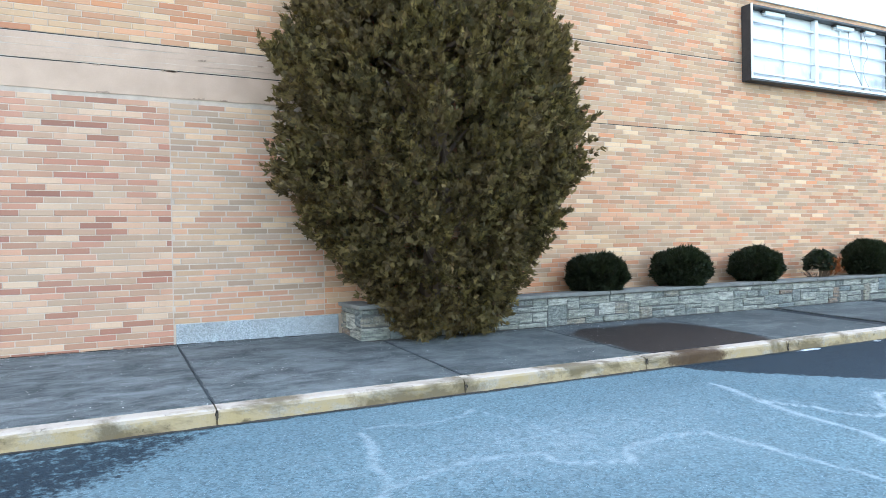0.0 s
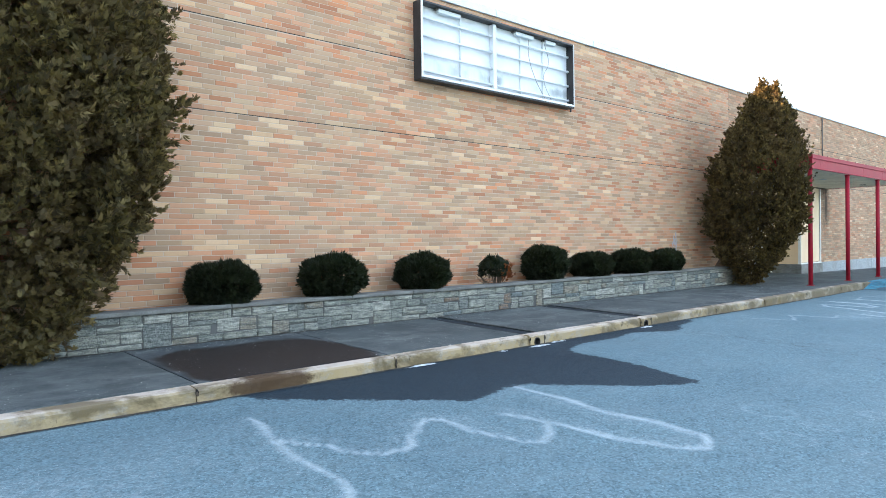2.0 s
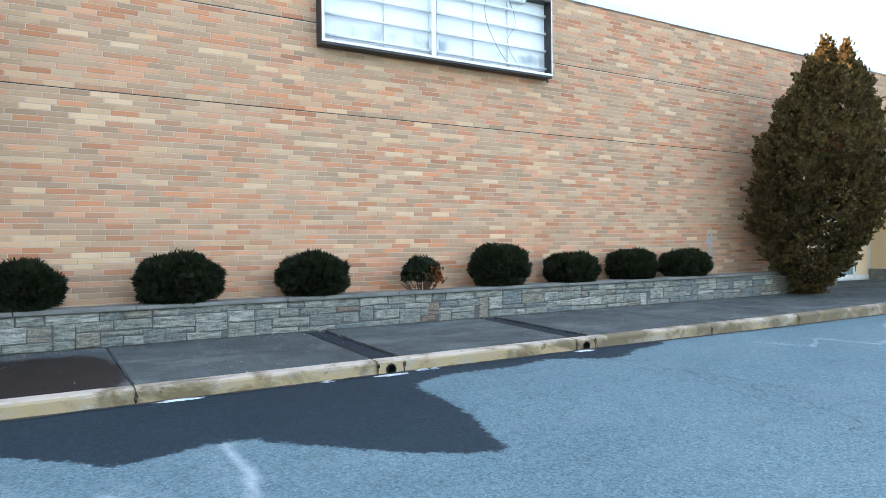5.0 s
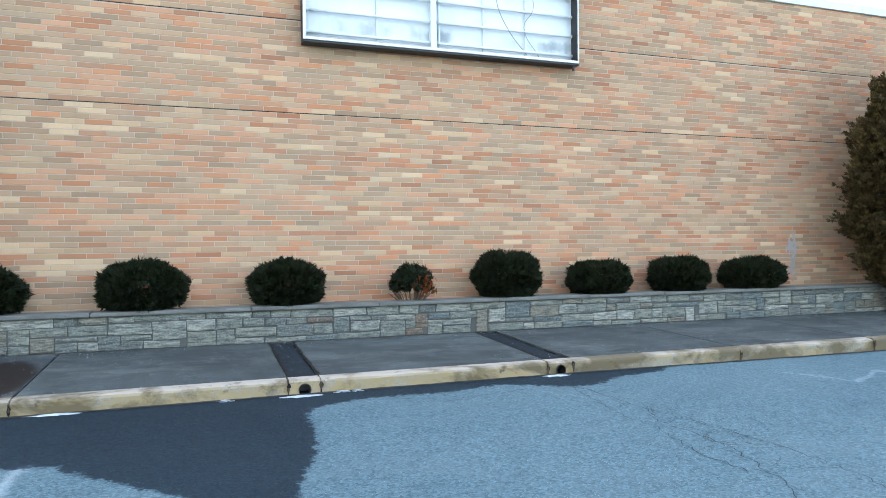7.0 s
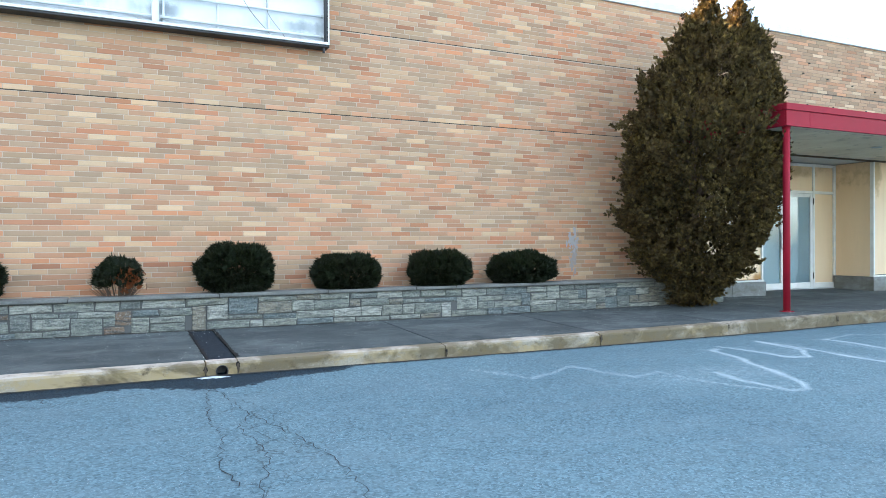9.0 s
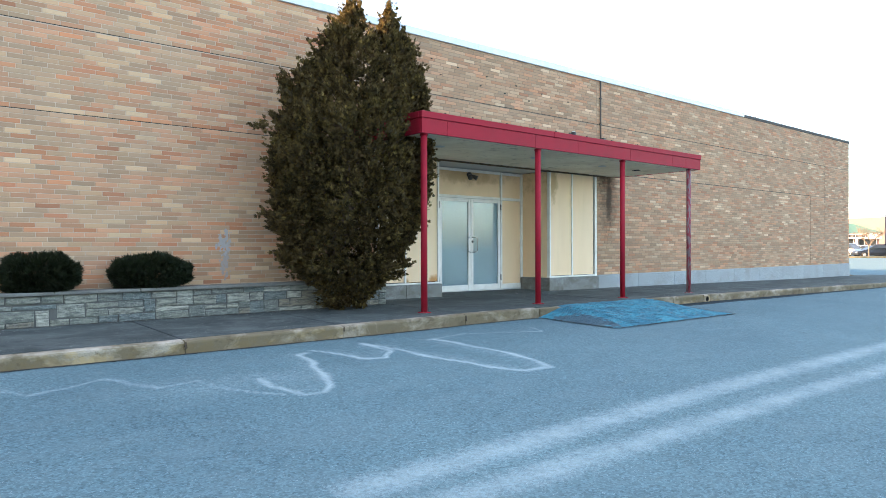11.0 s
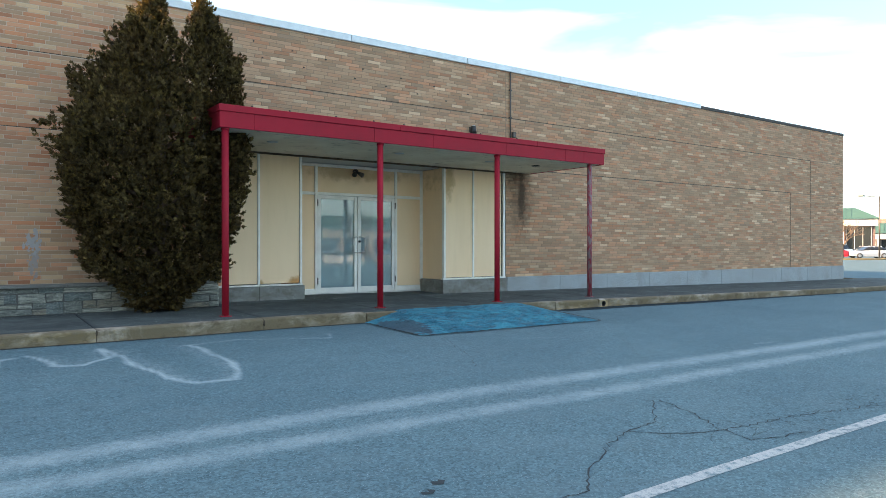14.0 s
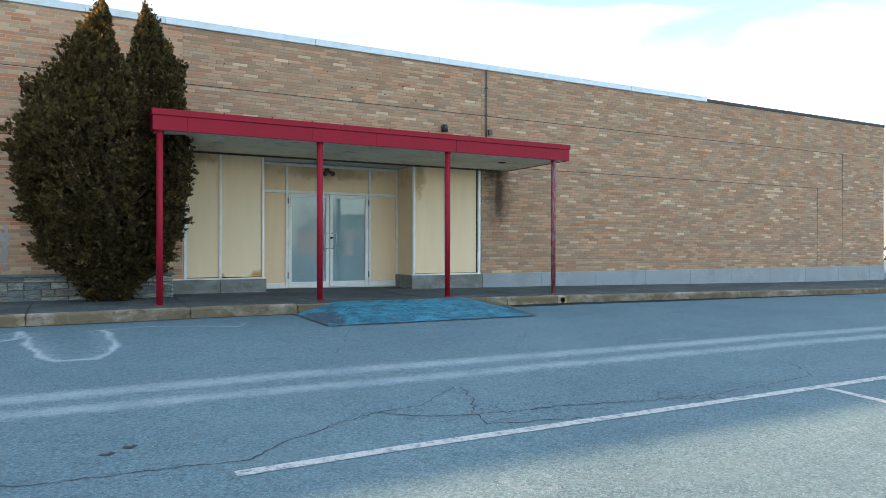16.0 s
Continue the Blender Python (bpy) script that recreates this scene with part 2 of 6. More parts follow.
def make_stone():
    k = Mat("ledge_stone", 0.9)
    r = k.per_object()
    c = k.ramp(r, [(0, (0.282, 0.295, 0.246)), (0.2, (0.331, 0.333, 0.270)), (0.38, (0.224, 0.239, 0.212)), (0.55, (0.390, 0.394, 0.330)), (0.7, (0.303, 0.268, 0.199)), (0.8, (0.195, 0.230, 0.224)),
                   (0.87, (0.507, 0.498, 0.423)), (0.96, (0.254, 0.169, 0.110))])
    grainy = k.noise(5, 8, k.stretch(k.place(), 1.2, 1.2, 7), 0.7)
    c = k.mix(k.rng(grainy, 0.40, 0.60, 0.0, 0.8), c, (0.065, 0.075, 0.075))
    c = k.mix(k.rng(k.noise(45, 5, rough=0.7), 0.5, 0.75, 0, 0.55), c, (0.55, 0.55, 0.51))
    k.colour(c).bump(k.math("ADD", grainy, k.noise(40, 6, rough=0.7)), 1.0, 0.035)
    return k.m


stone_mat = make_stone()
stone_mortar = plain("stone_mortar", (0.10, 0.103, 0.098), 0.95, grain=120, amount=0.5, bump=0.4)
stone_cap = plain("stone_coping", (0.18, 0.182, 0.168), 0.9, dirt=(0.05, 0.05, 0.045), amount=0.75, scale=3, grain=60, bump=0.6)


def make_concrete(name, base, wet):
    k = Mat(name, 0.88, 0, 0.2)
    c = k.mix(k.rng(k.noise(1.1, 7, rough=0.65), 0.35, 0.68), base, tuple(v * 0.40 for v in base))
    c = k.mix(k.rng(k.noise(2.6, 8, k.stretch(k.place(), 1.6, 0.7, 1), 0.7, 0.6), 0.46, 0.66, 0, 0.6), c, (0.024, 0.026, 0.027))
    c = k.mix(k.rng(k.noise(1.7, 8, k.stretch(k.place(), 0.8, 1.3, 1), 0.68, 0.4), 0.48, 0.74, 0, 0.65), c, (0.150, 0.165, 0.158))
    c = k.mix(k.rng(k.noise(95, 4, rough=0.85), 0.42, 0.68, 0, 0.45), c, (0.13, 0.15, 0.155))
    salted = k.rng(k.n("SeparateXYZ", Vector=k.place()).outputs[0], 1.0, 4.8, 1.0, 0.12)
    dried = k.rng(k.noise(3.4, 8, k.stretch(k.place(), 0.7, 1.4, 1), 0.72, 0.5), 0.42, 0.66, 0, 0.75)
    c = k.mix(k.math("MULTIPLY", salted, dried), c, (0.185, 0.20, 0.205))
    flecks = k.math("MULTIPLY", k.rng(k.noise(150, 3, rough=0.8), 0.58, 0.66), k.rng(k.noise(2.6, 5), 0.42, 0.6, 0.1, 0.8))
    c = k.mix(flecks, c, (0.36, 0.37, 0.37))
    if wet:
        spot = k.n("SeparateXYZ", Vector=k.place())
        across = k.math("DIVIDE", k.math("ABSOLUTE", k.math("SUBTRACT", spot.outputs[0], 6.03)), 1.06)
        deep = k.math("DIVIDE", k.math("ABSOLUTE", k.math("SUBTRACT", spot.outputs[1], 6.08)), 0.92)
        reach = k.math("POWER", k.math("ADD", k.math("POWER", across, 5.0), k.math("POWER", deep, 5.0)), 0.2)
        damp = k.rng(k.math("ADD", reach, k.math("MULTIPLY", k.math("SUBTRACT", k.noise(2.6, 6), 0.5), 0.45)), 0.88, 1.02, 0.94, 0.0, True)
        c = k.mix(damp, c, (0.012, 0.0078, 0.0066))
        k.rough(k.rng(damp, 0, 1, 0.85, 0.62))
    grit = k.rng(k.voronoi(21), 0.16, 0.12, 0, 1)
    sparse = k.math("MULTIPLY", k.rng(k.noise(2.1, 4), 0.47, 0.6), k.rng(k.noise(33, 2), 0.52, 0.56))
    c = k.mix(k.math("MULTIPLY", grit, sparse), c, (0.55, 0.53, 0.50))
    k.colour(c).bump(k.noise(120, 5, rough=0.7), 0.5, 0.006)
    return k.m


walk_conc = make_concrete("pavement_concrete", (0.050, 0.062, 0.060), False)
walk_wet = make_concrete("stained_pavement_concrete", (0.040, 0.051, 0.056), True)


def make_kerb(name, bare):
    k = Mat(name, 0.85, 0, 0.25)
    conc = k.mix(k.rng(k.noise(60, 4), 0.3, 0.7), (0.26, 0.225, 0.17), (0.38, 0.335, 0.26))
    paint = k.mix(k.rng(k.noise(4, 6), 0.35, 0.7), (0.35, 0.265, 0.135), (0.35, 0.28, 0.18))
    c = k.mix(k.rng(k.noise(5, 7, k.stretch(k.place(), 0.8, 1.2, 1.4), 0.7), 0.52 - bare, 0.62 - bare), paint, conc)
    # paint scuffed to pale concrete along the top arris
    up = k.n("SeparateXYZ", Vector=k.n("NewGeometry").outputs["Normal"]).outputs[2]
    scuff = k.math("MULTIPLY", k.rng(up, 0.25, 0.7), k.rng(k.noise(5, 7, rough=0.7), 0.30, 0.46, 0.25, 0.95))
    c = k.mix(scuff, c, (0.43, 0.37, 0.31))
    grime = k.noise(1.5, 7, k.stretch(k.place(), 0.8, 1, 1.5), 0.66, 0.4)
    c = k.mix(k.rng(grime, 0.47 - bare * 0.9, 0.58 - bare * 0.5, 0, 0.85), c, (0.115, 0.088, 0.047))
    spots = k.noise(4.2, 8, k.stretch(k.place(), 0.9, 1, 1.2), 0.72)
    c = k.mix(k.rng(spots, 0.60 - bare * 0.5, 0.67, 0, 0.8), c, (0.075, 0.058, 0.034))
    black = k.noise(11, 8, k.stretch(k.place(), 0.8, 1, 1.1), 0.78)
    c = k.mix(k.rng(black, 0.63, 0.70, 0, 0.85), c, (0.03, 0.027, 0.02))
    # rust run beside the stained slab and black rot round the slab joints
    far = k.n("VectorMath")
    far.operation = "DISTANCE"
    k.put(far.inputs[0], k.stretch(k.place(), 1.0, 1.0, 5.0))
    far.inputs[1].default_value = (5.62, KERB_Y, 1.13)
    rust = k.math("ADD", far.outputs["Value"], k.math("MULTIPLY", k.noise(7, 6, rough=0.7), 0.5))
    c = k.mix(k.rng(rust, 0.62, 0.78, 0.9, 0), c, (0.055, 0.030, 0.014))
    k.colour(c).bump(k.noise(50, 6, rough=0.7), 0.7, 0.012)
    return k.m


KERB_Y = 5.25
kerb_mat, kerb_half, kerb_bare = make_kerb("worn_yellow_kerb", 0.0), make_kerb("half_bare_kerb", 0.08), make_kerb("bare_worn_kerb", 0.16)


def asphalt_base(k):
    c = k.mix(k.rng(k.noise(0.5, 6, rough=0.6), 0.3, 0.7), (0.088, 0.146, 0.173), (0.119, 0.188, 0.214))
    s = k.n("SeparateColor", Color=k.voronoi(70, out=1)).outputs[0]
    c = k.mix(1.0, c, k.ramp(s, [(0, (0.60, 0.60, 0.61)), (0.3, (0.80, 0.80, 0.81)), (0.65, (1.0, 1.0, 1.0)), (1, (1.34, 1.33, 1.31))], "LINEAR"), "MULTIPLY")
    c = k.mix(k.rng(k.noise(42, 5, rough=0.8), 0.56, 0.68, 0, 0.30), c, (0.030, 0.042, 0.048))
    c = k.mix(k.rng(k.noise(14, 6, rough=0.7), 0.44, 0.64, 0, 0.24), c, (0.152, 0.205, 0.225))
    c = k.mix(k.rng(k.noise(1.6, 6, k.stretch(k.place(), 0.6, 1.5, 1), 0.65, 0.5), 0.46, 0.66, 0, 0.24), c, (0.148, 0.198, 0.218))
    c = k.mix(k.math("MULTIPLY", k.rng(k.voronoi(55), 0.17, 0.11, 0, 0.7), k.rng(k.noise(9, 3), 0.45, 0.55)), c, (0.42, 0.46, 0.48))
    c = k.mix(k.rng(k.noise(3.0, 7, rough=0.7), 0.55, 0.8, 0, 0.25), c, (0.045, 0.066, 0.075))
    return c


def make_asphalt():
    k = Mat("old_asphalt", 0.92, 0, 0.18)
    c = asphalt_base(k)
    edge = k.math("SUBTRACT", k.noise(14, 6, rough=0.7), 0.5)
    grain = k.math("SUBTRACT", k.noise(120, 3, rough=0.8), 0.5)
    salt = k.math("ADD", k.attr("salt"), k.math("ADD", k.math("MULTIPLY", edge, 0.55), k.math("MULTIPLY", grain, 0.8)))
    salt = k.math("MULTIPLY", k.math("MULTIPLY", k.rng(salt, 0.22, 1.1, 0, 0.8), k.rng(k.noise(2.4, 4), 0.3, 0.6, 0.55, 1.0)), k.rng(k.attr("salt"), 0.02, 0.2))
    c = k.mix(salt, c, (0.48, 0.55, 0.57))
    wet = k.rng(k.math("ADD", k.attr("wet"), k.math("MULTIPLY", edge, 1.1)), 0.42, 0.58, 0, 1)
    c = k.mix(wet, c, (0.125, 0.155, 0.190), "MULTIPLY")
    chips = k.math("MULTIPLY", wet, k.math("MULTIPLY", k.rng(k.voronoi(48), 0.26, 0.12, 0, 0.8), k.rng(k.noise(6, 4), 0.38, 0.6, 0.2, 1.0)))
    c = k.mix(chips, c, (0.060, 0.080, 0.098))
    wob = k.n("VectorMath")
    wob.operation = "ADD"
    k.put(wob.inputs[0], k.place())
    off = k.n("VectorMath")
    off.operation = "SCALE"
    k.put(off.inputs[0], k.n("TexNoise", Vector=k.place(), Scale=3.0, Detail=5.0).outputs[1])
    off.inputs["Scale"].default_value = 0.35
    k.put(wob.inputs[1], off.outputs[0])
    line = k.rng(k.voronoi(2.9, wob.outputs[0], "DISTANCE_TO_EDGE"), 0.003, 0.016, 1, 0)
    cracked = k.math("MULTIPLY", line, k.rng(k.math("ADD", k.attr("crack"), k.math("MULTIPLY", edge, 0.5)), 0.4, 0.6))
    c = k.mix(k.math("MULTIPLY", cracked, 0.5), c, (0.02, 0.02, 0.02))
    k.colour(c).rough(k.rng(wet, 0, 1, 0.92, 0.8))
    h = k.math("SUBTRACT", k.noise(110, 4, rough=0.75), k.math("MULTIPLY", cracked, 1.5))
    k.bump(h, 0.55, 0.012)
    return k.m


asphalt = make_asphalt()


def make_line_paint():
    k = Mat("worn_white_line_paint", 0.8)
    c = asphalt_base(k)
    w = k.rng(k.noise(16, 7, rough=0.75), 0.36, 0.52)
    w = k.math("MULTIPLY", w, k.rng(k.noise(110, 3), 0.3, 0.5, 0.5, 1))
    k.colour(k.mix(w, c, (0.44, 0.44, 0.43))).bump(k.noise(110, 4, rough=0.75), 0.5, 0.01)
    return k.m


def make_blue():
    k = Mat("worn_blue_paint", 0.75)
    c = k.mix(k.rng(k.noise(3, 6), 0.3, 0.7), (0.030, 0.205, 0.310), (0.070, 0.335, 0.440))
    w = k.rng(k.noise(5, 8, k.stretch(k.place(), 1, 2.4, 1), 0.75), 0.52, 0.62)
    c = k.mix(k.math("MULTIPLY", w, 0.8), c, (0.112, 0.176, 0.203))
    c = k.mix(k.rng(k.noise(2.2, 8, rough=0.75, distort=0.8), 0.44, 0.62, 0, 0.75), c, (0.015, 0.081, 0.135))
    rib = k.noise(13, 6, k.stretch(k.place(), 0.45, 2.2, 1), 0.7, 0.4)
    c = k.mix(k.rng(rib, 0.56, 0.64, 0, 0.75), c, (0.018, 0.062, 0.088))
    c = k.mix(k.rng(k.noise(17, 5, k.stretch(k.place(), 0.6, 2.0, 1), 0.7), 0.62, 0.70, 0, 0.55), c, (0.20, 0.42, 0.50))
    gone = k.n("VectorMath")
    gone.operation = "DISTANCE"
    k.put(gone.inputs[0], k.stretch(k.place(), 1.0, 0.55, 0.0))
    gone.inputs[1].default_value = (22.45, 4.4 * 0.55, 0.0)
    bare = k.math("ADD", gone.outputs["Value"], k.math("MULTIPLY", k.noise(6, 6, rough=0.7), 0.6))
    c = k.mix(k.rng(bare, 0.56, 0.62, 0.85, 0), c, (0.055, 0.085, 0.115))
    k.colour(c).bump(k.math("SUBTRACT", k.noise(38, 6, rough=0.8), k.rng(rib, 0.54, 0.64)), 1.0, 0.03)
    return k.m


line_paint, blue_paint = make_line_paint(), make_blue()
tar_black = plain("black_tar", (0.008, 0.008, 0.008), 0.9, 0.0, 0.15)
gutter_dirt = plain("gutter_dirt", (0.035, 0.03, 0.024), 0.95, grain=60, bump=0.8)
tar_patch = plain("rough_tar", (0.010, 0.013, 0.017), 0.9, 0.0, 0.12, dirt=(0.06, 0.075, 0.09), amount=0.55, scale=30, grain=70, bump=1.0)


def make_sign_back():
    k = Mat("dirty_white_enamel", 0.5)
    c = k.mix(k.rng(k.noise(1.6, 6), 0.4, 0.75, 0, 0.35), (0.74, 0.77, 0.78), (0.42, 0.46, 0.49))
    # soot left in a ragged band above the bottom edge
    level = k.math("ABSOLUTE", k.math("SUBTRACT", k.n("SeparateXYZ", Vector=k.place()).outputs[2], 4.36))
    soot = k.math("ADD", level, k.math("MULTIPLY", k.math("SUBTRACT", k.noise(4, 7, rough=0.7), 0.5), 0.32))
    patchy = k.rng(k.noise(1.1, 4, k.stretch(k.place(), 1, 1, 0.2)), 0.44, 0.60)
    c = k.mix(k.math("MULTIPLY", k.rng(soot, 0.02, 0.13, 0.75, 0, True), patchy), c, (0.12, 0.15, 0.17))
    k.colour(c)
    return k.m


sign_back = make_sign_back()
crack_fill = plain("crack_tar", (0.020, 0.026, 0.030), 0.9, dirt=(0.05, 0.07, 0.08), amount=0.4, scale=3)
kerb_grime = plain("brown_kerb_grime", (0.085, 0.062, 0.040), 0.95, dirt=(0.03, 0.025, 0.02), amount=0.8, scale=5, grain=70, bump=0.8)


def make_leaf(name, stops, rough=0.6):
    k = Mat(name, rough, 0, 0.12)
    c = k.ramp(k.island(), stops, "LINEAR")
    c = k.mix(k.rng(k.noise(7, 3), 0.45, 0.65, 0, 0.35), c, stops[-2][1])
    c = k.mix(k.rng(k.noise(2.2, 4), 0.4, 0.7, 0, 0.45), c, stops[-1][1])
    k.colour(c)
    thin = k.n("BsdfTranslucent", Color=k.mix(1.0, c, (1.9, 1.75, 0.9), "MULTIPLY"))
    both = k.n("MixShader", Fac=0.3)
    k.put(both.inputs[1], k.b.outputs[0])
    k.put(both.inputs[2], thin.outputs[0])
    k.put(k.t.nodes["Material Output"].inputs[0], both.outputs[0])
    return k.m


leaf_big = make_leaf("cypress_leaf", [(0, (0.036, 0.030, 0.016)), (0.4, (0.078, 0.063, 0.028)), (0.75, (0.138, 0.109, 0.045)), (0.92, (0.205, 0.160, 0.066)), (1, (0.094, 0.057, 0.033))])
leaf_bronze = make_leaf("bronzed_cypress_leaf", [(0, (0.026, 0.020, 0.011)), (0.45, (0.050, 0.039, 0.018)), (0.8, (0.100, 0.074, 0.031)), (0.93, (0.200, 0.152, 0.058)), (1, (0.066, 0.040, 0.021))])
leaf_yew = make_leaf("yew_needle", [(0, (0.009, 0.014, 0.008)), (0.5, (0.014, 0.021, 0.011)), (0.9, (0.024, 0.031, 0.016)), (1, (0.018, 0.018, 0.011))], 0.5)
leaf_dead = make_leaf("dead_needle", [(0, (0.24, 0.07, 0.025)), (1, (0.15, 0.06, 0.03))])


def make_glass():
    k = Mat("door_glass", 0.03, 0, 0.5)
    k.colour((0.70, 0.80, 0.82))
    k.b.inputs["Transmission Weight"].default_value = 1.0
    k.b.inputs["IOR"].default_value = 1.5
    return k.m


glass = make_glass()


# ---- building blocks ----
def mesh_data(name, verts, faces, mat, smooth=False):
    me = bpy.data.meshes.new(name)
    me.from_pydata([tuple(v) for v in verts], [], faces)
    me.materials.append(mat)
    if smooth:
        me.polygons.foreach_set("use_smooth", [True] * len(me.polygons))
    me.update()
    return me


def put_mesh(name, verts, faces, mat, parent=None, label="", smooth=False):
    ob = new(name, mesh_data(name, verts, faces, mat, smooth))
    ob.parent = parent
    return tagged(ob, label)


def part(name, bm, material, parent=None, label="", smooth=False):
    me = bpy.data.meshes.new(name)
    bmesh.ops.recalc_face_normals(bm, faces=bm.faces)
    bm.to_mesh(me)
    bm.free()
    me.materials.append(material)
    if smooth:
        me.polygons.foreach_set("use_smooth", [True] * len(me.polygons))
    ob = new(name, me)
    ob.parent = parent
    return tagged(ob, label)


def thing(name, label, category, at=(0, 0, 0), group="", kind=""):
    ob = new(name)
    ob.location = at
    return tagged(ob, label, category, group, kind)


def rbox(bm, lo, hi, bev=0.0, seg=1):
    """A box from corner to corner, its edges rounded by bev."""
    made = bmesh.ops.create_cube(bm, size=1.0)["verts"]
    for v in made:
        v.co = Vector([lo[i] + (v.co[i] + 0.5) * (hi[i] - lo[i]) for i in range(3)])
    if bev:
        edges = {e for v in made for e in v.link_edges}
        bmesh.ops.bevel(bm, geom=list(edges), offset=bev, segments=seg, affect="EDGES", profile=0.5)
    return bm


def tube(bm, a, b, r0, r1=None, sides=12):
    a, b = Vector(a), Vector(b)
    r1 = r0 if r1 is None else r1
    made = bmesh.ops.create_cone(bm, cap_ends=True, segments=sides, radius1=r0, radius2=r1, depth=(b - a).length)["verts"]
    m = Matrix.Translation((a + b) / 2) @ (b - a).to_track_quat("Z", "Y").to_matrix().to_4x4()
    bmesh.ops.transform(bm, matrix=m, verts=made)
    return bm


def box_part(name, lo, hi, mat, parent, bev=0.0, label="", seg=1):
    return part(name, rbox(bmesh.new(), lo, hi, bev, seg), mat, parent, label)


def structure(ob, label, category):
    return tagged(ob, label, category, "", "structure")


# ---- ground heights ----
FACE, KERB, PLANT = 8.05, 5.25, 7.33
KX, KZ = (0, 16, 21, 28, 40, 60), (0.30, 0.29, 0.31, 0.265, 0.10, 0.0)
WX, WZ = (0, 10, 21.5, 28, 40, 60), (0.42, 0.385, 0.345, 0.29, 0.14, 0.05)


def road_z(x, y):
    return np.interp(x, KX, KZ) - np.interp(x, (12, 19.5, 40), (0.13, 0.175, 0.14)) + 0.033 * (np.clip(y, -12, 6) - KERB)


def walk_z(x, y):
    k, w = np.interp(x, KX, KZ), np.interp(x, WX, WZ)
    return k + (w - k) * (y - KERB) / (FACE - KERB)


# ---- ground sheet, with its salt lines, damp patch and crazed places ----
def spread(parts):
    return np.unique(np.concatenate([np.round(np.arange(a, b, s), 4) for a, b, s in parts]))


GX = spread([(-3000, -200, 400), (-200, -20, 20), (-20, -2, 1), (-2, 27, 0.05), (27, 50, 0.5), (50, 200, 6), (200, 3001, 400)])
GY = spread([(-3000, -200, 400), (-200, -20, 20), (-20, -5, 1), (-5, 5.4, 0.05), (5.4, 12, 0.6), (12, 200, 8), (200, 3001, 400)])
gx, gy = np.meshgrid(GX, GY, indexing="ij")
gz = road_z(gx, gy)


def stroke(points, width, strength=1.0, waver=1.0):
    """How strongly a wavering line of that width marks the ground, at every corner of the sheet."""
    wx = gx + waver * (0.025 * np.sin(gy * 5.3 + 1.0) + 0.018 * np.sin(gx * 11.0 + gy * 7.0))
    wy = gy + waver * (0.025 * np.sin(gx * 4.7) + 0.018 * np.sin(gx * 9.0 - gy * 12.0))
    best = np.full(gx.shape, 1e9)
    pts = list(points)
    for (ax, ay), (bx, by) in zip(pts, pts[1:]):
        dx, dy = bx - ax, by - ay
        u = np.clip(((wx - ax) * dx + (wy - ay) * dy) / (dx * dx + dy * dy + 1e-9), 0, 1)
        best = np.minimum(best, np.hypot(wx - ax - u * dx, wy - ay - u * dy))
    return strength * np.exp(-(best / width) ** 2)


def inside(points):
    odd = np.zeros(gx.shape, bool)
    pts = list(points)
    for (ax, ay), (bx, by) in zip(pts, pts[1:] + pts[:1]):
        odd ^= ((ay > gy) != (by > gy)) & (gx < (bx - ax) * (gy - ay) / (by - ay + 1e-9) + ax)
    return odd.astype(float)


def softened(a, turns):
    for _ in range(turns):
        p = np.pad(a, 1, mode="edge")
        a = (p[:-2, 1:-1] + p[2:, 1:-1] + p[1:-1, :-2] + p[1:-1, 2:] + p[1:-1, 1:-1]) / 5
    return a


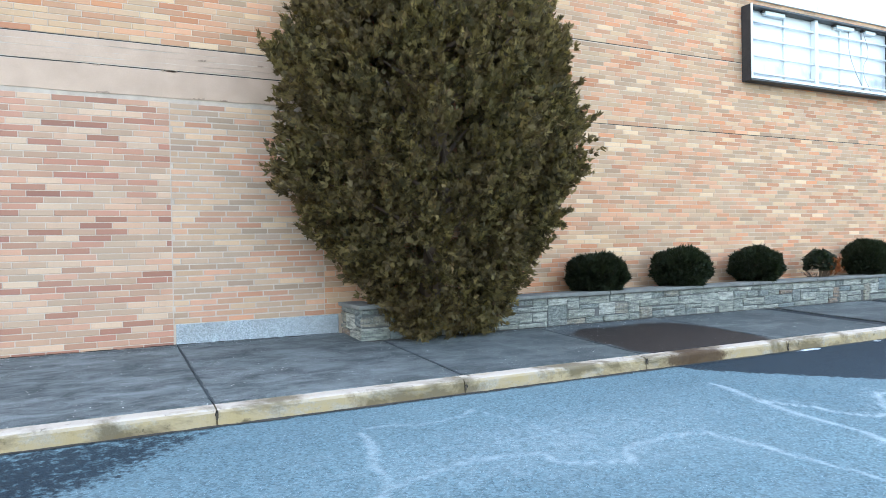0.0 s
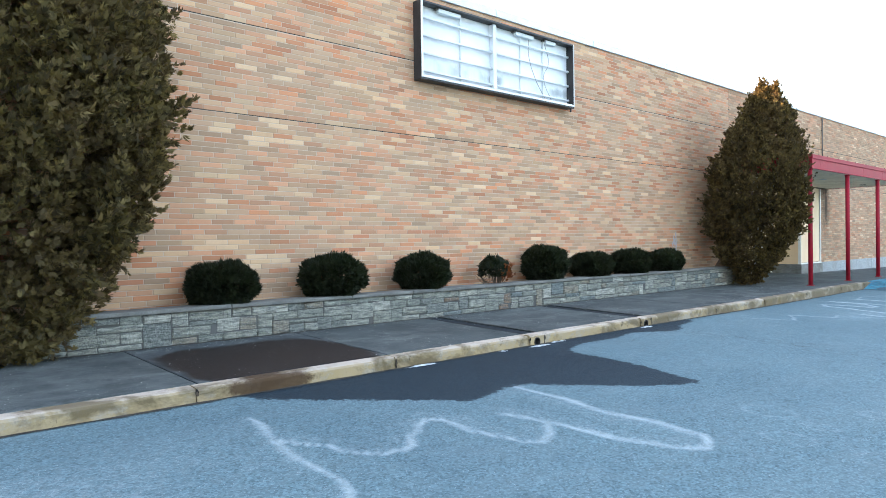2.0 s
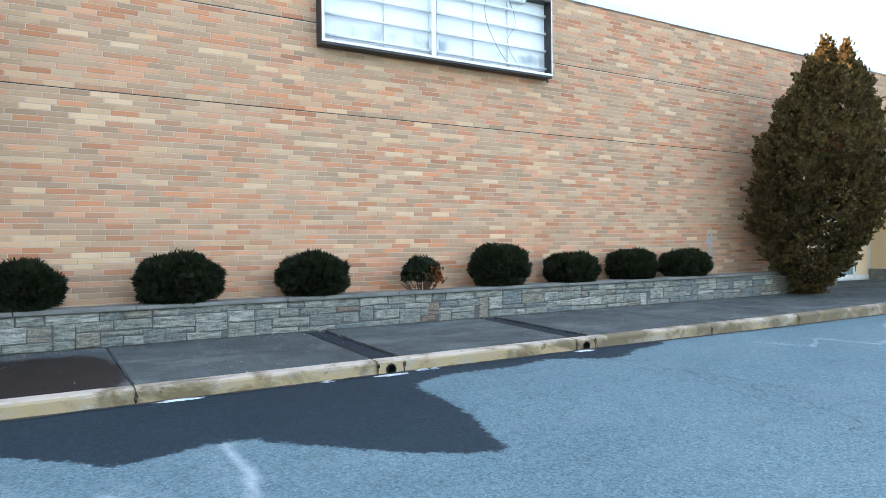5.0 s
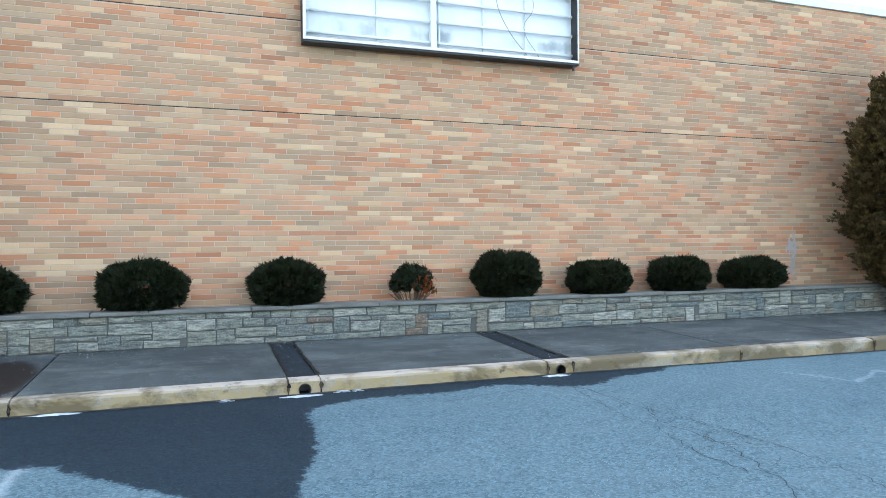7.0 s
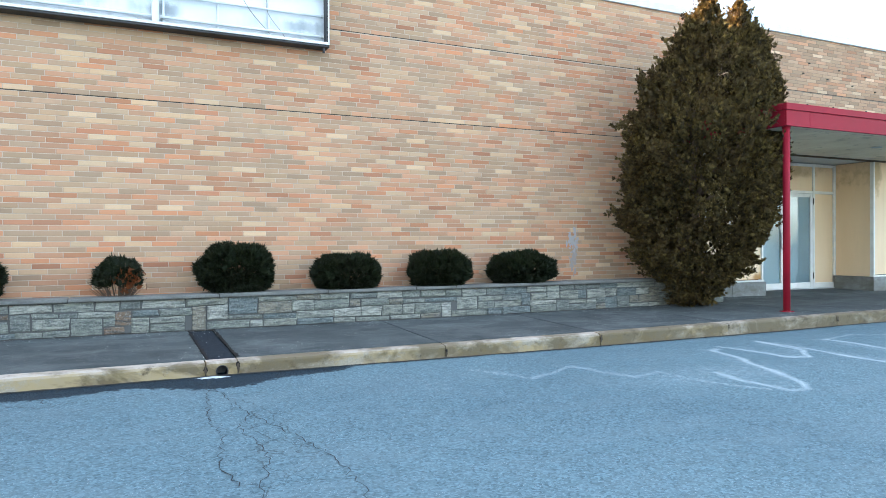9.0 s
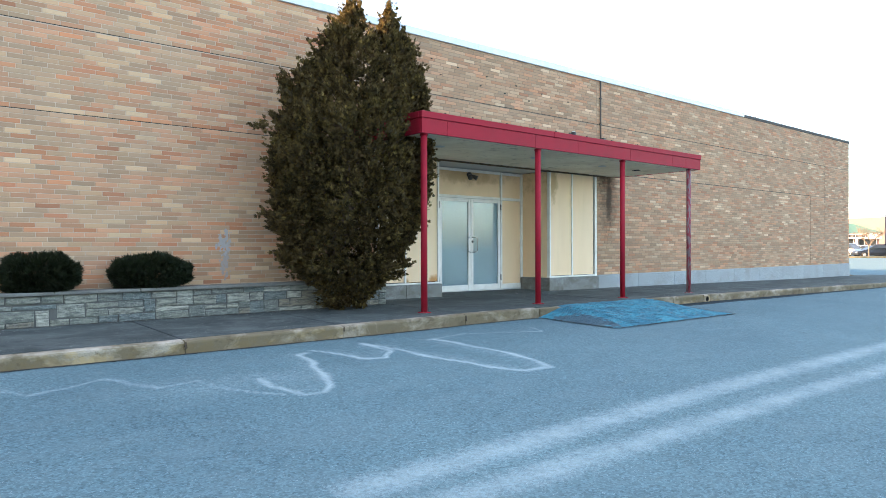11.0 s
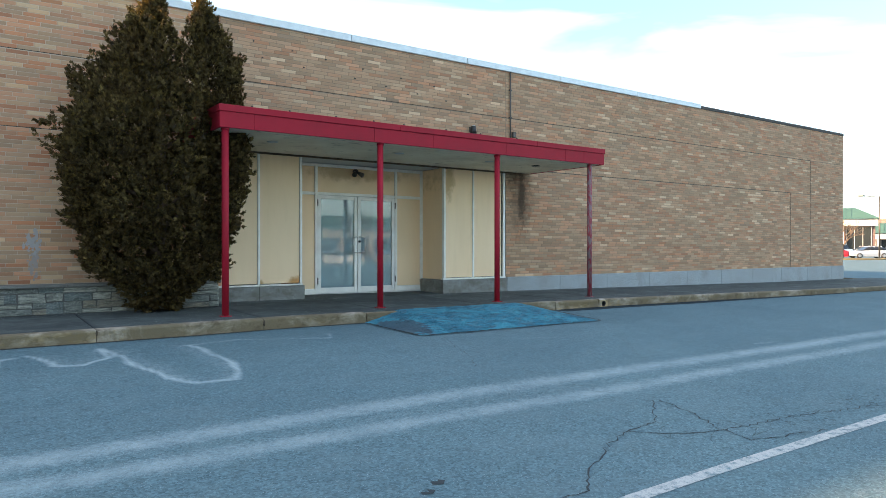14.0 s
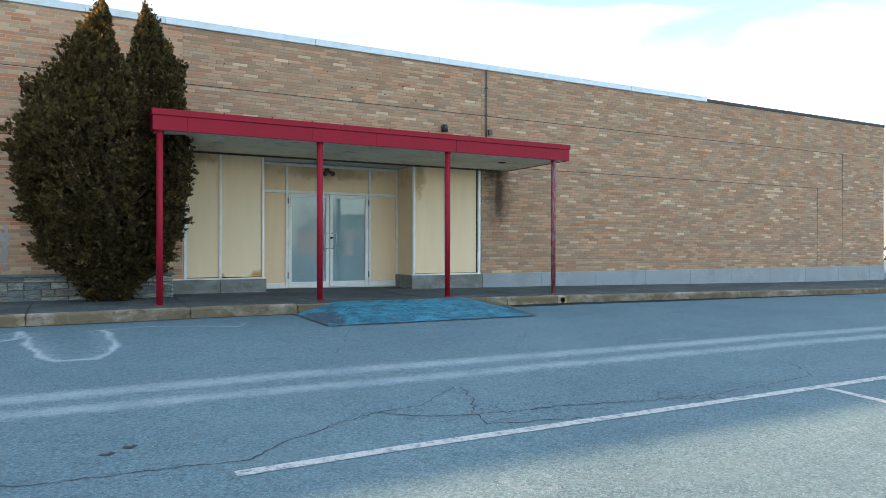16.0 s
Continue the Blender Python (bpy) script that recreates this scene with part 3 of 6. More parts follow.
SALT_LINES = [
    ([(7.45, 3.95), (7.42, 3.5), (7.30, 2.85), (7.38, 2.4), (7.31, 2.0), (7.05, 1.87), (6.9, 2.05), (6.8, 2.4), (6.65, 3.35)], 0.065, 0.78),
    ([(6.61, 2.9), (6.5, 2.74), (6.33, 2.64), (6.23, 2.71), (6.18, 2.91), (6.11, 3.15), (6.16, 3.52), (6.06, 3.61), (5.87, 3.47), (5.67, 3.39), (5.59, 3.24), (5.45, 3.17), (5.29, 3.2), (5.17, 3.37), (5.16, 3.6), (5.02, 3.74), (4.94, 3.89)], 0.050, 0.78, ),
    ([(5.03, 4.54), (4.98, 4.17), (4.89, 3.78), (4.86, 3.3), (4.75, 2.7), (4.6, 2.2)], 0.056, 0.70),
    ([(1.66, 4.63), (1.55, 4.2), (1.48, 3.65), (1.3, 3.35)], 0.065, 0.52),
    ([(1.48, 3.65), (2.1, 3.75), (2.53, 3.7), (2.6, 3.48), (2.94, 3.3), (3.14, 3.52), (3.6, 3.58), (3.85, 3.45), (3.95, 3.0), (4.08, 2.4)], 0.050, 0.62),
    ([(1.75, 4.74), (2.2, 4.57), (2.5, 4.62), (2.67, 4.77), (2.75, 4.4), (2.95, 3.85), (3.05, 3.5)], 0.050, 0.45),
    ([(17.45, 4.6), (17.31, 4.5), (17.2, 3.93), (16.98, 3.30), (16.66, 2.78), (16.42, 2.84), (16.36, 3.3), (16.42, 3.6)], 0.062, 0.85),
    ([(17.6, 4.7), (17.79, 3.95), (18.06, 3.8), (18.32, 4.1), (18.39, 4.75), (18.5, 3.84), (18.66, 2.72), (18.87, 2.40), (19.26, 2.39), (19.39, 2.82), (19.47, 3.65), (19.32, 4.55)], 0.066, 0.90),
    ([(19.32, 4.55), (20.08, 4.62), (21.07, 4.15), (21.3, 4.5)], 0.050, 0.55),
    ([(14.2, 4.6), (14.53, 4.05), (15.19, 4.43), (15.35, 4.08), (15.54, 3.75), (15.93, 3.85), (16.0, 3.3), (16.27, 2.9)], 0.055, 0.55),
    ([(15.6, 0.66), (18.0, 0.71), (19.54, 0.74), (21.34, 0.69), (23.0, 0.68), (26.4, 0.6), (31, 0.62), (38, 0.75)], 0.22, 0.52, 0.10),
    ([(14.6, 0.26), (17.9, 0.2), (18.83, 0.2), (20.28, 0.16), (21.5, 0.1), (24.3, 0.1), (29.5, 0.05), (38, 0.15)], 0.20, 0.50, 0.10),
    ([(23.5, 2.9), (24.2, 2.7)], 0.043, 0.40), ([(17.2, 2.0), (17.5, 1.9)], 0.04, 0.3), ([(26.2, 0.95), (26.6, 0.95)], 0.05, 0.5),
]
salt = np.zeros(gx.shape)
for pts, width, force, *rest in SALT_LINES:
    salt = np.maximum(salt, stroke(pts, width * (0.82 if not rest else 1.0), force * (1.0 if not rest else 1.15), *rest))
    if not rest and len(pts) > 3:
        salt = np.maximum(salt, stroke(pts, 0.34, force * 0.40) * softened(inside(pts + [(pts[-1][0], 4.7), (pts[0][0], 4.7)]), 2))
for cx, cy, r in ((8.36, 1.97, 0.17), (8.2, 1.51, 0.10), (7.72, 1.57, 0.15), (7.7, 0.9, 0.18), (8.9, 1.35, 0.1), (8.5, 0.75, 0.12), (13.6, 4.1, 0.10), (21.4, -2.67, 0.15), (24.28, -2.65, 0.16), (14.4, 4.4, 0.06)):
    ring = np.hypot((gx - cx), (gy - cy) * 0.8)
    salt = np.maximum(salt, 0.27 * np.exp(-((ring - r) / 0.035) ** 2) + 0.16 * np.exp(-(ring / r) ** 2))
veil = np.exp(-((gx - 2.8) / 2.6) ** 2 - ((gy - 3.8) / 0.9) ** 2) * 0.36 + np.exp(-((gx - 16.3) / 1.7) ** 2 - ((gy - 3.55) / 0.6) ** 2) * 0.34 + np.exp(-((gx - 21.0) / 5.0) ** 2 - ((gy - 0.45) / 0.55) ** 2) * 0.26
salt = np.maximum(salt, veil)
WET = [(5.2, 5.4), (5.4, 5.0), (5.9, 4.55), (6.3, 4.2), (6.75, 3.75), (7.3, 3.95), (7.6, 3.9), (7.9, 3.55), (8.4, 3.1), (8.7, 2.9), (9.02, 2.8), (9.05, 3.2), (9.2, 3.6), (9.28, 4.1), (9.25, 4.5), (9.35, 4.75), (9.9, 4.95), (10.5, 4.88), (11.2, 5.02), (11.65, 4.75), (12.05, 4.7), (12.4, 4.95), (13.2, 5.08), (13.2, 5.4)]
WET2 = [(-2, 5.4), (1.7, 5.4), (1.3, 5.25), (0.7, 4.95), (0.3, 4.5), (0.0, 4.2), (-2, 3.6)]
gutter = 0.5 * np.exp(-(np.clip(5.25 - gy, 0, 9) / 0.09) ** 2) * (gy < 5.3)
WET3 = [(26.35, 5.4), (26.5, 5.0), (27.6, 4.93), (28.8, 5.0), (30.5, 4.95), (34, 5.08), (39, 5.12), (39, 5.4)]
wet = np.maximum.reduce([softened(inside(WET), 10), softened(inside(WET3), 2), 0.62 * softened(inside(WET2), 40), gutter])
crack = np.maximum.reduce([stroke([(11.9, 5.1), (11.9, 4.2), (12.0, 3.4), (11.9, 2.2)], 0.6, 0.6), stroke([(21.5, -1.2), (22.3, -1.4), (25, -1.55)], 0.35, 0.75),
                           stroke([(16.5, -0.5), (17.5, -1.0)], 0.5, 0.5), stroke([(22, 3.4), (22.2, 2.0), (22.0, -0.6)], 0.3, 0.6)])

nx, ny = gx.shape
gi = np.arange(nx * ny).reshape(nx, ny)
ground_mesh = bpy.data.meshes.new("ground")
ground_mesh.from_pydata(np.stack([gx, gy, gz], -1).reshape(-1, 3), [], np.stack([gi[:-1, :-1], gi[1:, :-1], gi[1:, 1:], gi[:-1, 1:]], -1).reshape(-1, 4))
ground_mesh.polygons.foreach_set("use_smooth", [True] * len(ground_mesh.polygons))
for key, values in (("salt", salt), ("wet", wet), ("crack", crack)):
    ground_mesh.attributes.new(key, "FLOAT", "POINT").data.foreach_set("value", values.ravel().astype(np.float32))
ground_mesh.materials.append(asphalt)
structure(new("ground", ground_mesh), "old grey asphalt with white salt lines and a damp patch", "ground")


def ribbon(name, points, width, mat, label, category, lift=0.004, jitter=0.0, step=0.08, kind="structure", level=None):
    """A strip laid along the ground; with jitter it wavers and swells like a crack."""
    rnd = random.Random(len(points) * 7 + int(points[0][0] * 100))
    line = []
    for (ax, ay), (bx, by) in zip(points, points[1:]):
        n = max(1, int(math.hypot(bx - ax, by - ay) / step))
        line += [(ax + (bx - ax) * i / n, ay + (by - ay) * i / n) for i in range(n)]
    line.append(points[-1])
    verts, faces = [], []
    for i, (x, y) in enumerate(line):
        ax, ay = line[max(i - 1, 0)]
        bx, by = line[min(i + 1, len(line) - 1)]
        d = math.hypot(bx - ax, by - ay) or 1
        px, py = -(by - ay) / d, (bx - ax) / d
        s = rnd.uniform(-jitter, jitter)
        w = width / 2 * (rnd.uniform(0.35, 1.3) if jitter else 1)
        for sign in (-1, 1):
            qx, qy = x + px * (s + sign * w), y + py * (s + sign * w)
            verts.append((qx, qy, float((level or road_z)(qx, qy)) + lift))
        if i:
            faces.append((2 * i - 2, 2 * i, 2 * i + 1, 2 * i - 1))
    ob = put_mesh(name, verts, faces, mat)
    return tagged(ob, label, category, "", kind)


ribbon("road_line_long", [(19.86, -1.81), (40, -1.79)], 0.10, line_paint, "worn white painted line on the asphalt", "road line")
ribbon("road_line_stall", [(25.52, -1.87), (25.35, -7.5)], 0.11, line_paint, "worn white painted stall line on asphalt", "road line")
for pts in ([(22.15, -0.4), (22.0, -0.52), (21.58, -0.86), (21.15, -0.92), (20.84, -1.04), (20.5, -1.22), (20.2, -1.4), (19.95, -1.61), (19.6, -1.53), (19.2, -1.52), (18.6, -1.45)], [(22.2, -0.4), (22.1, -0.82), (21.85, -1.25), (21.79, -1.56), (22.2, -1.65), (22.6, -1.72)],
            [(21.15, -0.95), (21.5, -1.2), (21.82, -1.3), (22.6, -1.35), (23.4, -1.5), (24.15, -1.59)], [(24.0, -1.9), (24.15, -1.59), (25.2, -1.5), (25.98, -1.43), (26.3, -1.0), (26.37, -0.75)],
            [(22.5, 3.3), (22.2, 2.7), (21.99, 2.11), (21.65, 1.61)], [(25.13, 3.29), (25.0, 2.8), (24.87, 2.27), (23.9, 1.18)], [(26.1, 3.7), (27.2, 3.6), (28.4, 3.3), (29.5, 3.35)],
            [(11.84, 5.15), (11.73, 4.83), (11.86, 4.4), (11.94, 3.86), (12.04, 3.49), (12.17, 3.07), (12.25, 2.62), (12.25, 2.14), (12.2, 1.81)],
            [(11.8, 5.1), (11.75, 4.71), (11.65, 3.81), (11.69, 3.31), (11.59, 2.8), (11.67, 2.42)], [(11.94, 3.86), (11.82, 3.5), (11.9, 2.9), (11.7, 2.1), (11.56, 1.95), (11.13, 1.91)],
            [(9.9, 4.95), (10.5, 4.62), (11.2, 4.75), (11.75, 4.71)], [(10.45, 4.98), (10.6, 4.66)]):
    ribbon("ground_crack", pts, 0.012 if pts[0][1] < 0 else 0.007, crack_fill, "thin dark crack in the asphalt", "crack", 0.003, 0.025, 0.05)

# ---- blue kerb ramp ----


def make_ramp():
    n, rows = 60, 26
    rnd = random.Random(19)
    verts, faces = [], []
    for j in range(rows + 1):
        v = j / rows
        x0, x1 = 22.33 - 0.06 * v, 26.04 + 0.26 * v
        y = 3.73 + (KERB + 0.09 - 3.73) * v
        for i in range(n + 1):
            x = x0 + (x1 - x0) * i / n
            side = min(1.0, (x - x0) / 0.7, (x1 - x) / 0.75)
            top = float(np.interp(x, KX, KZ)) + 0.006
            base = float(road_z(x, min(y, KERB)))
            rise = math.sin(v * math.pi / 2) ** 1.15 * max(0.0, side)
            ripple = rnd.uniform(-0.006, 0.006) * min(1, 4 * v, 6 * side)
            verts.append((x, y + 0.025 * math.sin(i * 1.7) * (1 - v), base + 0.007 + rise * (top - base) + ripple))
    w = n + 1
    for j in range(rows):
        for i in range(n):
            faces.append((j * w + i, j * w + i + 1, (j + 1) * w + i + 1, (j + 1) * w + i))
    ob = put_mesh("kerb_ramp", verts, faces, blue_paint, smooth=True)
    structure(ob, "worn blue painted asphalt ramp up to the kerb", "ramp")


make_ramp()
for pts in ([(22.24, 5.2), (22.31, 3.71)], [(22.31, 3.70), (26.06, 3.70)], [(26.06, 3.70), (26.32, 5.2)]):
    ribbon("ground_ramp_edge", pts, 0.045, crack_fill, "dark tar edge round the painted ramp", "tar line", 0.014, 0.016, 0.06)
for bx, by in ((19.29, -0.98), (19.15, -1.08)):
    ribbon("ground_tar_spot", [(bx, by), (bx + 0.05, by - 0.02), (bx + 0.08, by + 0.01)], 0.05, crack_fill, "small black tar spot on the asphalt", "tar spot", 0.004, 0.01, 0.03)


# ---- brick facade ----
LX, LZ = 0.302, 0.0657


def brick_box(w, h, d=0.03):
    """Corners and faces of a brick with softened front edges, its left bottom front corner at the origin; it reaches back along +y."""
    c = 0.003
    v = [(0, d, 0), (w, d, 0), (w, d, h), (0, d, h), (0, c, 0), (w, c, 0), (w, c, h), (0, c, h), (c, 0, c), (w - c, 0, c), (w - c, 0, h - c), (c, 0, h - c)]
    f = [(0, 1, 5, 4), (1, 2, 6, 5), (2, 3, 7, 6), (3, 0, 4, 7), (4, 5, 9, 8), (5, 6, 10, 9), (6, 7, 11, 10), (7, 4, 8, 11), (8, 9, 10, 11)]
    return v, f


def lay_bricks(wall, x0, x1, z0, z1, joined_mat, single_mat, holes, near, seed, lx=LX, grooves=(), gap=0.0075):
    """Courses of long thin bricks on the face of a wall; those in the stretch near become parts, the rest one mesh."""
    rnd = random.Random(seed)
    verts, faces, singles = [], [], 0
    shared = mesh_data("brick", *brick_box(lx - gap, LZ - gap), single_mat)
    z, row = z0, 0
    stops = sorted(grooves)
    while z < z1 - 0.03:
        h = LZ - gap
        nxt = [g for g in stops if z - 1e-6 < g < z + LZ + 0.012]
        shift = (0.0, 0.5, 0.08, 0.56, 0.33, 0.8)[row % 6] * lx + rnd.uniform(-0.012, 0.012)
        x = x0 - lx + shift % lx
        top = min(z + h, z1, *[g - 0.002 for g in nxt])
        while x < x1 and top - z > 0.012:
            a, b = max(x, x0), min(x + lx - gap, x1)
            pieces = [(a, b)]
            for hx0, hx1, hz0, hz1 in holes:
                if top > hz0 and z < hz1:
                    cut = []
                    for p, q in pieces:
                        if q <= hx0 or p >= hx1:
                            cut.append((p, q))
                        else:
                            cut += [(p, hx0)] if p < hx0 - 0.02 else []
                            cut += [(hx1, q)] if q > hx1 + 0.02 else []
                    pieces = cut
            for p, q in pieces:
                if q - p < 0.02:
                    continue
                y = FACE + rnd.uniform(-0.0009, 0.0009)
                whole = q - p > lx - gap - 1e-4 and top - z > h - 1e-4
                if whole and singles < 300 and near[0] < p < near[1] and near[2] < z < near[3]:
                    ob = new("brick", shared)
                    ob.parent, ob.location = wall, (p, y, z)
                    singles += 1
                else:
                    v, f = brick_box(q - p, top - z)
                    n = len(verts)
                    verts += [(p + vx, y + vy, z + vz) for vx, vy, vz in v]
                    faces += [tuple(n + i for i in g) for g in f]
            x += lx
        z += LZ
        row += 1
        if nxt:
            z = nxt[0] + 0.011
    ob = put_mesh("bricks", verts, faces, joined_mat, wall, "long thin bricks in many tan and salmon shades")
    return tagged(ob, kind="stuff")


def wall_block(name, lo, hi, mat, label):
    ob = part(name, rbox(bmesh.new(), lo, hi), mat)
    return structure(ob, label, "wall")


TOP = 5.5
BACK = FACE + 0.0032
wall_west = wall_block("wall_west", (-45, BACK, 0.2), (0.735, 8.4, TOP), mortar_pale, "pale pinkish thin-brick wall with mauve bricks")
wall_main = wall_block("wall_south", (0.76, BACK, 0.2), (20.85, 8.4, TOP), mortar, "tan and salmon thin-brick wall in shade")
wall_upper = wall_block("wall_over_entrance", (20.85, BACK, 3.12), (27.6, 8.4, TOP), mortar_east, "tan and salmon thin-brick wall above the entrance")
wall_east = wall_block("wall_east", (27.6, BACK, -0.1), (44.3, 8.4, TOP), mortar_east, "tan and salmon thin-brick wall with a bricked-up opening")
GROOVES = (3.20, 4.40)
band = (-9, 2.4, 3.06, 3.62)
lay_bricks(wall_west, -9, 0.744, 0.38, 3.10, brick_west, brick_west_one, [], (-2.6, 0.7, 0.9, 2.6), 1, 0.305, (), 0.009)
lay_bricks(wall_west, -9, 2.45, 3.69, TOP, brick_main, brick_main_one, [], (9, 9, 9, 9), 2, LX, (4.40,))
lay_bricks(wall_main, 0.753, 2.45, 0.64, 3.10, brick_patch, brick_patch_one, [], (0.7, 2.5, 1.0, 3.0), 3, 0.292, (), 0.013)
box_part("mortar_bed", (0.762, FACE + 0.0022, 0.64), (2.452, FACE + 0.0031, 3.10), mortar_pale, wall_main, 0, "pale mortar joints")
lay_bricks(wall_main, 2.459, 20.85, 0.64, TOP, brick_main, brick_main_one, [(9.82, 13.66, 4.2, 5.3)], (7.0, 12.5, 0.85, 2.2), 5, LX, GROOVES)
lay_bricks(wall_upper, 20.859, 27.59, 3.14, TOP, brick_east, brick_east_one, [], (20, 28, 3.5, 4.4), 6, LX, (4.40,))
lay_bricks(wall_east, 27.6, 44.29, 0.63, TOP, brick_east, brick_east_one, [(40.50, 40.525, 0, 3.20), (41.85, 41.875, 0, 4.42), (41.85, 41.875, 5.2, 6)], (27.6, 33, 0.8, 2.6), 7, LX, GROOVES)
# Nearly flush dark strips give the wall grooves their shade by colour.
for z, x0, x1, host in ((3.20, 2.46, 20.85, wall_main), (4.40, 2.46, 20.85, wall_main), (4.40, -9, 2.455, wall_west), (4.40, 20.85, 27.6, wall_upper), (3.20, 27.6, 40.52, wall_east), (4.40, 27.6, 41.87, wall_east)):
    box_part("joint_strip", (x0, BACK - 0.0015, z), (x1, BACK + 0.01, z + 0.0105), joint_dark, host, 0, "dark strip painting the shade of a recessed joint")
for x, z1 in ((40.512, 3.2), (41.862, 4.4)):
    box_part("joint_strip", (x - 0.009, BACK - 0.0015, 0.6), (x + 0.009, BACK + 0.01, z1), joint_dark, wall_east, 0, "dark strip painting the shade of a recessed joint")
box_part("joint_strip", (0.735, BACK - 0.0018, 0.38), (0.76, BACK + 0.2, 3.10), mortar_pale, wall_main, 0, "pale vertical mortar joint")
box_part("joint_infill", (0.735, BACK + 0.001, 3.102), (0.76, BACK + 0.2, TOP), mortar, wall_main)

# lintel bands over the old opening
lintel = thing("lintel_band", "peeling beige painted lintel band across the brick wall", "lintel", kind="structure")


def band_part(name, z0, z1, y, mat, seed):
    rnd = random.Random(seed)
    verts, faces, n = [], [], 46
    for i in range(n + 1):
        x = -9 + (2.46 + 9) * i / n
        a, b = z0 + rnd.uniform(-0.006, 0.006), z1 + rnd.uniform(-0.006, 0.006)
        yy = y + rnd.uniform(-0.002, 0.002)
        verts += [(x, yy, a), (x, yy, b), (x, BACK, b), (x, BACK, a)]
        if i:
            k = 4 * i
            faces += [(k - 4, k, k + 1, k - 3), (k - 3, k + 1, k + 2, k - 2), (k - 1, k + 3, k, k - 4)]
    return put_mesh(name, verts, faces, mat, lintel)


for j in range(4):
    band_part("lintel_course", 3.424 + j * 0.062, 3.482 + j * 0.062, FACE + 0.001, lintel_conc, j)
band_part("lintel_face", 3.115, 3.400, FACE - 0.006, lintel_conc, 9)
# Dark strips: the lower paints the shadow line over the face, the upper a joint.
for z in (3.405, 3.676):
    box_part("joint_strip", (-9, BACK - 0.0012, z), (2.46, BACK + 0.002, z + 0.011), joint_dark, lintel, 0, "dark joint strip, the lower one a painted shadow line")
rnd = random.Random(77)
for k in range(26):
    x, z, w = rnd.uniform(-3, 2.4), rnd.choice((3.40, 3.40, 3.12, 3.672, 3.55)), rnd.uniform(0.03, 0.14)
    verts = [(x + w * q / 6, FACE - 0.0075, z + rnd.uniform(0.0, 0.016) * (1 if side else -0.6)) for side in (0, 1) for q in range(7)]
    put_mesh("paint_flake", verts, [(q, q + 1, q + 8, q + 7) for q in range(6)], lintel_scar, lintel, "bare patch where paint has flaked")

# coping along the roof edge
coping = thing("coping", "pale metal roof edge with a dark bare end", "coping", kind="structure")
for i in range(15):
    a, b = -9 + i * 2.953, min(-9 + (i + 1) * 2.953, 35.3)
    bm = rbox(bmesh.new(), (a + 0.003, FACE - 0.035, 5.5), (b - 0.003, 8.5, 5.645), 0.008)
    part("metal_length", bm, coping_metal, coping, "pale weathered metal length")
box_part("metal_length", (-45, FACE - 0.035, 5.5), (-9.004, 8.5, 5.645), coping_metal, coping, 0.008, "pale weathered metal length")
box_part("bare_edge", (35.302, FACE - 0.015, 5.5), (44.31, 8.45, 5.60), coping_dark, coping, 0.01, "dark bitumen edge")

# the rest of the building's shell
shell = thing("building_shell", "plain sides and flat roof of the long store building", "building", kind="structure")
box_part("side_wall", (44.0, 8.4, -0.2), (44.3, 40, TOP), mortar, shell)
box_part("side_wall", (-45, 8.4, -0.2), (-44.7, 40, TOP), mortar, shell)
box_part("rear_wall", (-45, 40, -0.2), (44.3, 40.3, TOP), mortar, shell)
box_part("roof", (-45, 8.4, 5.3), (44.3, 40.3, 5.5), roof_felt, shell)

# granite base
plinth = thing("granite_base", "grey speckled granite base along the wall foot", "plinth", kind="structure")


def granite_run(x0, x1, step, top):
    x = x0
    while x < x1 - 0.01:
        b = min(x + step, x1)
        za = min(float(walk_z(x, FACE)), float(walk_z(b, FACE))) - 0.06
        bm = rbox(bmesh.new(), (x + 0.004, FACE - 0.03, za), (b - 0.004, BACK + 0.02, top), 0.006)
        part("granite_slab", bm, granite, plinth)
        x = b


granite_run(0.765, 2.62, 1.86, 0.635)
granite_run(27.62, 44.3, 1.75, 0.625)

# ---- pavement slabs and kerb ----
pavement = thing("pavement", "dark weathered concrete pavement slabs along the store front", "pavement", kind="structure")
JOINTS = [-9, -5.6, -3.4, -1.35, 0.77, 2.9, 5.0, 7.06, 9.23, 9.50, 11.82, 12.10, 14.24, 16.3, 18.4, 20.6, 22.75, 24.9, 27.05, 29.2, 31.4, 33.6, 35.8, 38, 40.2, 42.4, 44.35, 46.4]
CHANNELS = (9.23, 11.82)
KB = KERB + 0.15


def slab(x0, x1, y0, y1, mat, drop=0.0, name="paving_slab", label=""):
    rnd = random.Random(int(x0 * 100 + y0 * 10))
    g, c = 0.007, 0.008
    verts, faces = [], []
    n = 6
    for d, e in ((0.12, 0), (c, 0), (0, c)):
        for k in range(4 * n):
            s, u = k // n, (k % n) / n
            px, py = ((u, 0), (1, u), (1 - u, 1), (0, 1 - u))[s]
            w = rnd.uniform(0, 0.004) if e else 0
            x = x0 + g + e + w + px * (x1 - x0 - 2 * (g + e + w))
            y = y0 + g + e + w + py * (y1 - y0 - 2 * (g + e + w))
            verts.append((x, y, float(walk_z(x, y)) - d - drop))
    m = 4 * n
    for r in range(2):
        for k in range(m):
            faces.append((r * m + k, r * m + (k + 1) % m, (r + 1) * m + (k + 1) % m, (r + 1) * m + k))
    faces.append(tuple(range(2 * m, 3 * m)))
    return put_mesh(name, verts, faces, mat, pavement, label)


